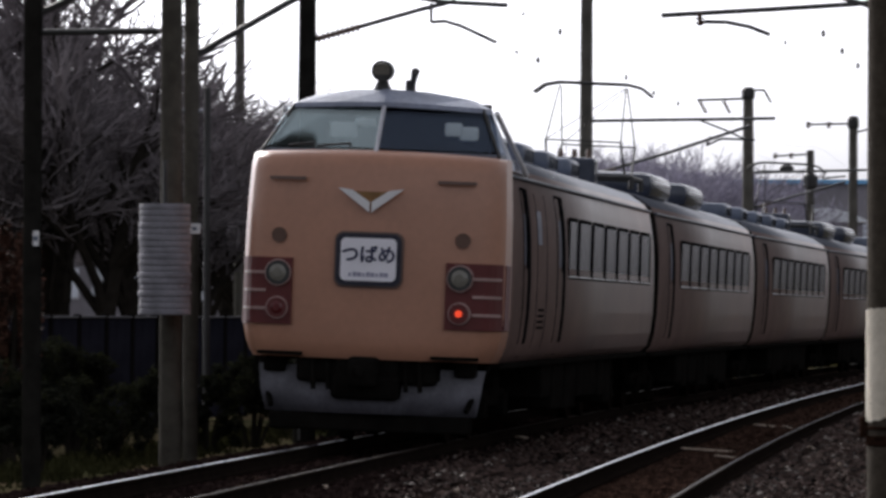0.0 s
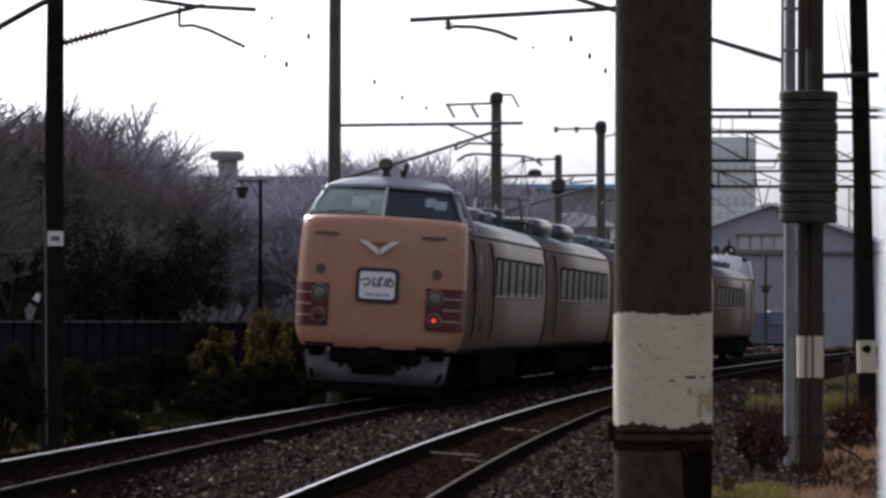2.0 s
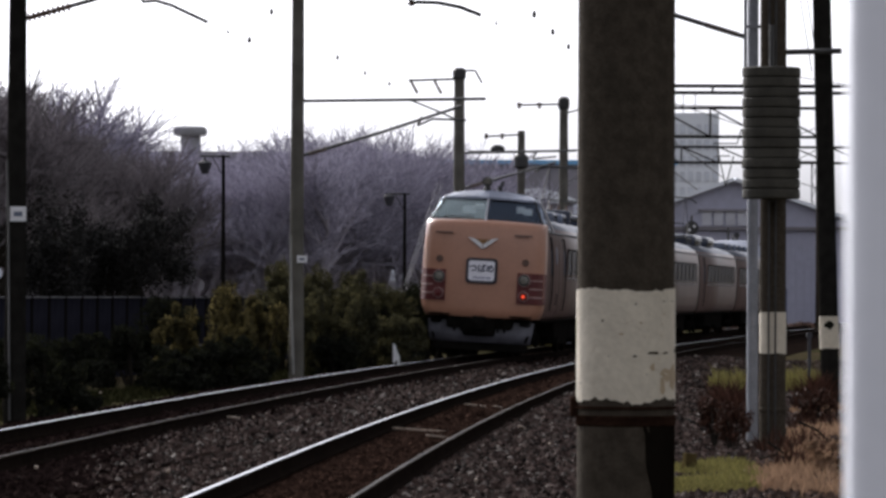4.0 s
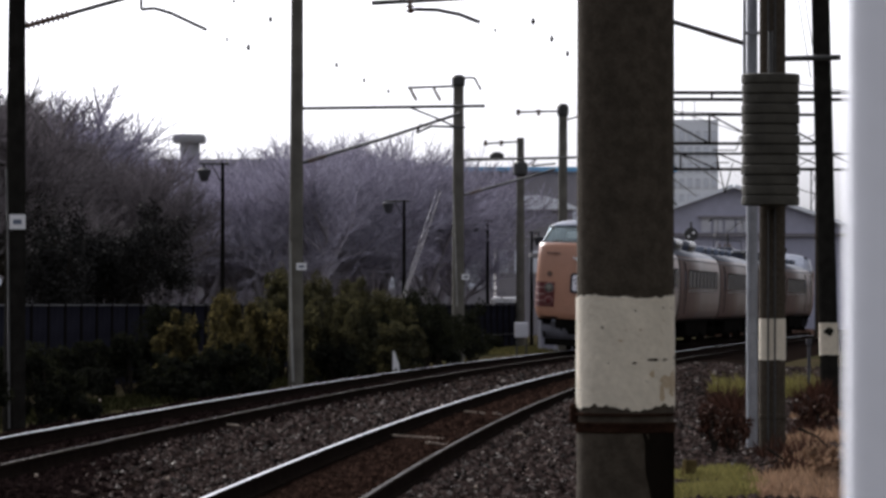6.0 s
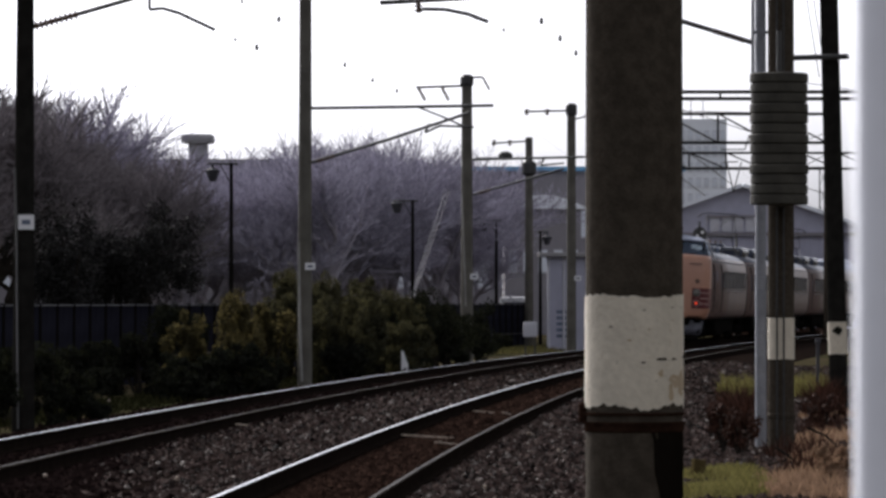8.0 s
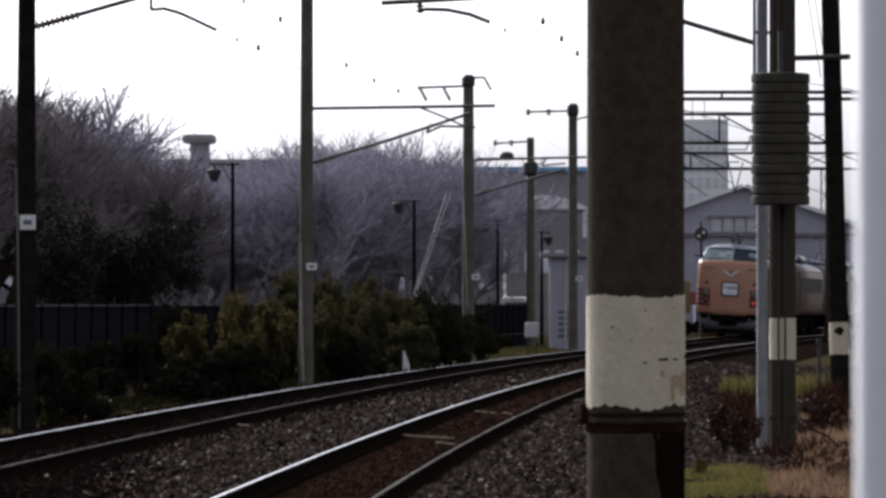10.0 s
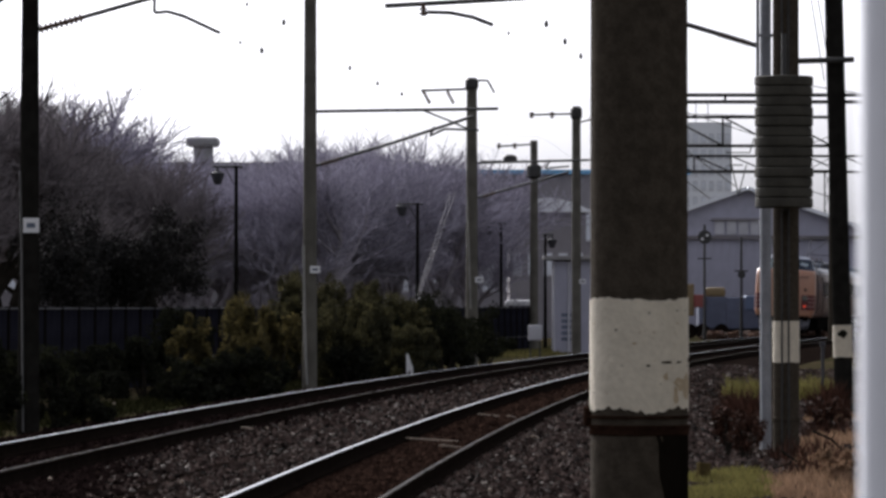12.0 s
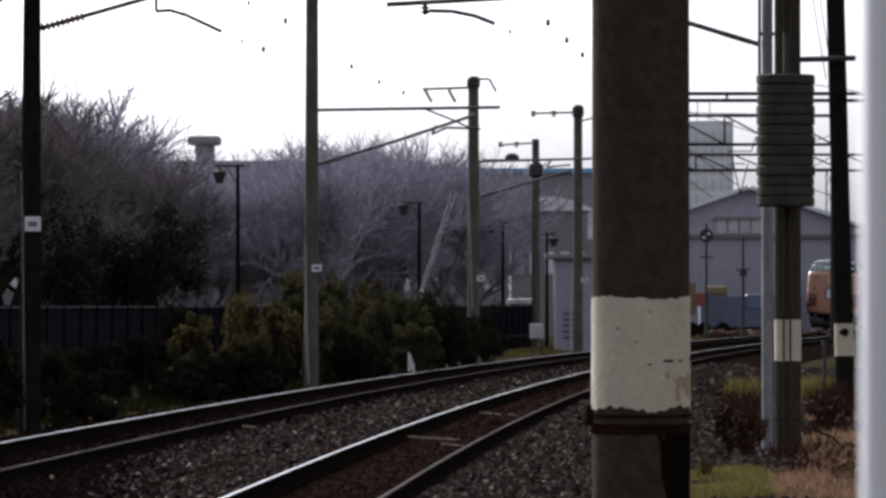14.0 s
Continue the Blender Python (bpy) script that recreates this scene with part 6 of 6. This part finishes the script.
        box(g, (p.x, y0, p.z), (q.x, y1, q.z), bevel)
        part(name, g, mat, t)

    block("cab", 1216, 1232, 500, 557, "yellow", 0.1, 1.5, 0.06)
    block("engine_cover", 1231, 1251, 519, 542, "redsign", 0, 1.6, 0.05)
    block("hood", 1252, 1288, 506, 524, "yellow", 0.3, 1.3, 0.16)
    block("machine_body", 1250, 1290, 523, 580, "bluewall", 0.3, 1.3, 0.06)
    block("frame", 1218, 1292, 578, 590, "iron", 0.5, 1.1, 0.05)
    for u in (1224, 1246, 1280):
        bm = mesh()
        p = local(t, at_ray(u, 588, d))
        tube(bm, (p.x, 0.1, 0.42), (p.x, 0.3, 0.42), 0.4, seg=16)
        part("wheel", bm, "railside", t)
    # rusty scrap in low heaps before the wagon
    rnd = random.Random(17)
    for u in (1262, 1286, 1318, 1338, 1420, 1446):
        x, y = place(u, 250)
        t = thing("scrap_heap", (x, y, -0.3), "low heap of rusty and tan scrap in the yard", "scrap", "scrap heaps")
        for mat in ("rust", "clod"):
            bm = mesh()
            for _ in range(9):
                h = rnd.uniform(0.1, 0.34)
                c = (rnd.uniform(-0.5, 0.5), rnd.uniform(-0.5, 0.5), 0)
                bmesh.ops.create_cube(bm, size=1, matrix=pose(c[0], c[1], h * 0.8, rnd.uniform(-25, 25), rnd.uniform(-25, 25), rnd.uniform(0, 90)) @ Matrix.Diagonal((rnd.uniform(0.2, 0.6), 0.2, h, 1)))
            part("scrap_piece", bm, mat, t)
    # signals
    for u, v0, rr, lab in ((1250, 402, 0.36, "round-headed railway signal on a slim dark post"), (1315, 424, 0.0, "slim dark signal post with a small lamp")):
        d = 262.0 - 20
        x, y = place(u, d)
        s = thing("railway_signal", (x, y, -0.3), lab, "signal", "railway signals")
        z = at_ray(0, v0, d).z + 0.3
        bm = mesh()
        rings(bm, [(0.11, -0.1), (0.08, 1), (0.06, z + 0.2)], 10)
        part("post", bm, "iron", s)
        bm = mesh()
        if rr:
            tube(bm, (0, -0.2, z - 0.45), (0, -0.05, z - 0.45), rr, seg=24)
        else:
            tube(bm, (0, -0.25, z - 1.75), (0, -0.05, z - 1.75), 0.2, seg=20)
        head = part("head", bm, "iron", s)
        if rr:
            # lenses coloured white to stand for the highlights on them
            for xx, zz in ((-0.13, -0.55), (0.12, -0.36)):
                bm = mesh()
                tube(bm, (xx, -0.24, z + zz), (xx, -0.19, z + zz), 0.075, seg=14)
                part("lens", bm, "white", head)
        bm = mesh()
        box(bm, (-0.35, -0.1, z - 1.6), (0.35, 0.1, z - 1.52))
        part("cross_step", bm, "iron", s)


def gantry(u0, u1, va, vb, d, n, label, braces=True):
    """A truss beam across the tracks, with its masts."""
    x0, x1 = place(u0, d)[0], place(u1, d)[0]
    t = thing("line_gantry", (x0, d * DEEP, -0.3), label, "gantry", "overhead line gantries")
    za, zb = at_ray(0, va, d).z + 0.3, at_ray(0, vb, d).z + 0.3
    w = x1 - x0
    for z in (za, zb):
        bm = mesh()
        box(bm, (0, -0.05, z - 0.065), (w, 0.05, z + 0.065))
        part("chord", bm, "blackcon", t)
    for k in range(n):
        bm = mesh()
        a, b = w * k / n, w * (k + 1) / n
        if braces:
            tube(bm, (a, 0, za), (b, 0, zb), 0.042, seg=5)
        tube(bm, (b, 0, za), (b, 0, zb), 0.045, seg=5)
        part("brace", bm, "blackcon", t)
    for xx in (0, w):
        bm = mesh()
        tube(bm, (xx, 0, -0.2), (xx, 0, za + 0.3), 0.15, 0.12, seg=12)
        part("mast", bm, "concrete", t)
    return t


def build_gantries():
    lab = "steel truss gantry carrying overhead wires over the yard"
    gantry(1090, 1475, 205, 256, 205, 4, lab)
    gantry(1100, 1560, 274, 302, 250, 7, lab)
    g = gantry(1080, 1700, 166, 178, 170, 3, "slender steel beam across the tracks with hanging insulators", False)
    # hanging frame and slanting wires
    d = 205.0
    t = thing("wire_hanger", at_ray(1318, 302, d), "small hanging steel frame under the truss gantry", "wire hanger")
    for pts in (((-25, 12), (0, 12)), ((-20, 12), (-8, -42)), ((6, 12), (-8, -42)), ((-30, 34), (12, 34)), ((12, 34), (20, 60))):
        bm = mesh()
        (a, b), (c, e) = pts
        k = d / PLAN
        tube(bm, (a * k, 0, b * k), (c * k, 0, e * k), 0.03, seg=5)
        part("hanger_bar", bm, "galvdark", t)
    lab = "thin dark overhead cable slanting across the yard"
    for a, b in (((1215, 196), (1345, 238)), ((1218, 222), (1275, 252)), ((1215, 262), (1305, 328)), ((1218, 318), (1260, 350)), ((1215, 200), (1480, 205)), ((1430, 255), (1480, 236)), ((1425, 303), (1482, 272)), ((1420, 330), (1490, 352)), ((1215, 300), (1480, 299)), ((1440, 150), (1560, 168))):
        wire("overhead_cable", [at_ray(*a, 200), at_ray(*b, 200)], 0.02, lab, "yard cables")
    x, y = place(1468, 300)
    m = thing("lattice_mast", (x, y, -0.3), "grey lattice steel mast in the yard", "mast")
    h = at_ray(0, 300, 300).z + 0.3
    for xx in (-0.2, 0.2):
        for yy in (-0.2, 0.2):
            bm = mesh()
            box(bm, (xx - 0.03, yy - 0.03, -0.1), (xx + 0.03, yy + 0.03, h))
            part("leg", bm, "galvdark", m)
    for k in range(9):
        bm = mesh()
        z = h * k / 9
        tube(bm, (-0.2, -0.2, z), (0.2, -0.2, z + h / 9), 0.02, seg=5)
        tube(bm, (0.2, 0.2, z), (-0.2, 0.2, z + h / 9), 0.02, seg=5)
        part("lacing", bm, "galvdark", m)


def run(t):
    """Metres run after t seconds: a smooth curve through RUN."""
    ts, ms = [r[0] for r in RUN], [r[1] * DEEP for r in RUN]
    grade = np.gradient(np.array(ms), np.array(ts))
    i = min(max(k for k in range(len(ts)) if ts[k] <= t), len(ts) - 2)
    h = ts[i + 1] - ts[i]
    u = (t - ts[i]) / h
    return float(ms[i] * (1 + 2 * u) * (1 - u) ** 2 + h * grade[i] * u * (1 - u) ** 2 + ms[i + 1] * u * u * (3 - 2 * u) + h * grade[i + 1] * u * u * (u - 1))


def motions():
    """The train draws away along its curved track, slowing a little."""
    ys = [20 + 0.5 * k for k in range(1100)]
    arc = [0.0]
    for a in ys[:-1]:
        arc.append(arc[-1] + 0.5 * math.hypot(1, slope(a + 0.25)))

    def at(s):
        y = float(np.interp(s, arc, ys))
        return Vector((track_x(y), y, 0))

    base = float(np.interp(START, ys, arc))
    for k, car in enumerate(CARS):
        rows = []
        for i in range(29):
            t = i * 0.5
            mid = base + 10.7 + CAR * k + run(t)
            a, b = at(mid - 7), at(mid + 7)
            c = (a + b) / 2
            bank = float(np.interp(c.y, (62, 95), (1.8, 3.0)))       # the canted curve tips the cars inwards
            rows.append((t, pose(c.x, c.y, 0, 0, bank, math.degrees(math.atan2(-(b.x - a.x), b.y - a.y)))))
        walk(car, rows)


START = 51.8 * DEEP
# seconds and metres run along the plan
RUN = [(0.0, 0.06), (0.5, 7.9), (1.0, 15.45), (1.5, 22.9), (2.0, 30.35), (2.5, 37.85), (3.0, 45.2), (5.5, 83.2), (8.0, 120.2),
       (10.5, 156.9), (12.0, 179.6), (13.0, 195.4), (14.0, 212.0)]
build_ground()
TRACKS = build_tracks()
build_train()
build_poles()
build_far()
build_gantries()
build_trees()
build_shrubs()
build_fence()
build_lineside()
build_wires()
build_grass()
build_stones()
build_sleepers(TRACKS)
motions()
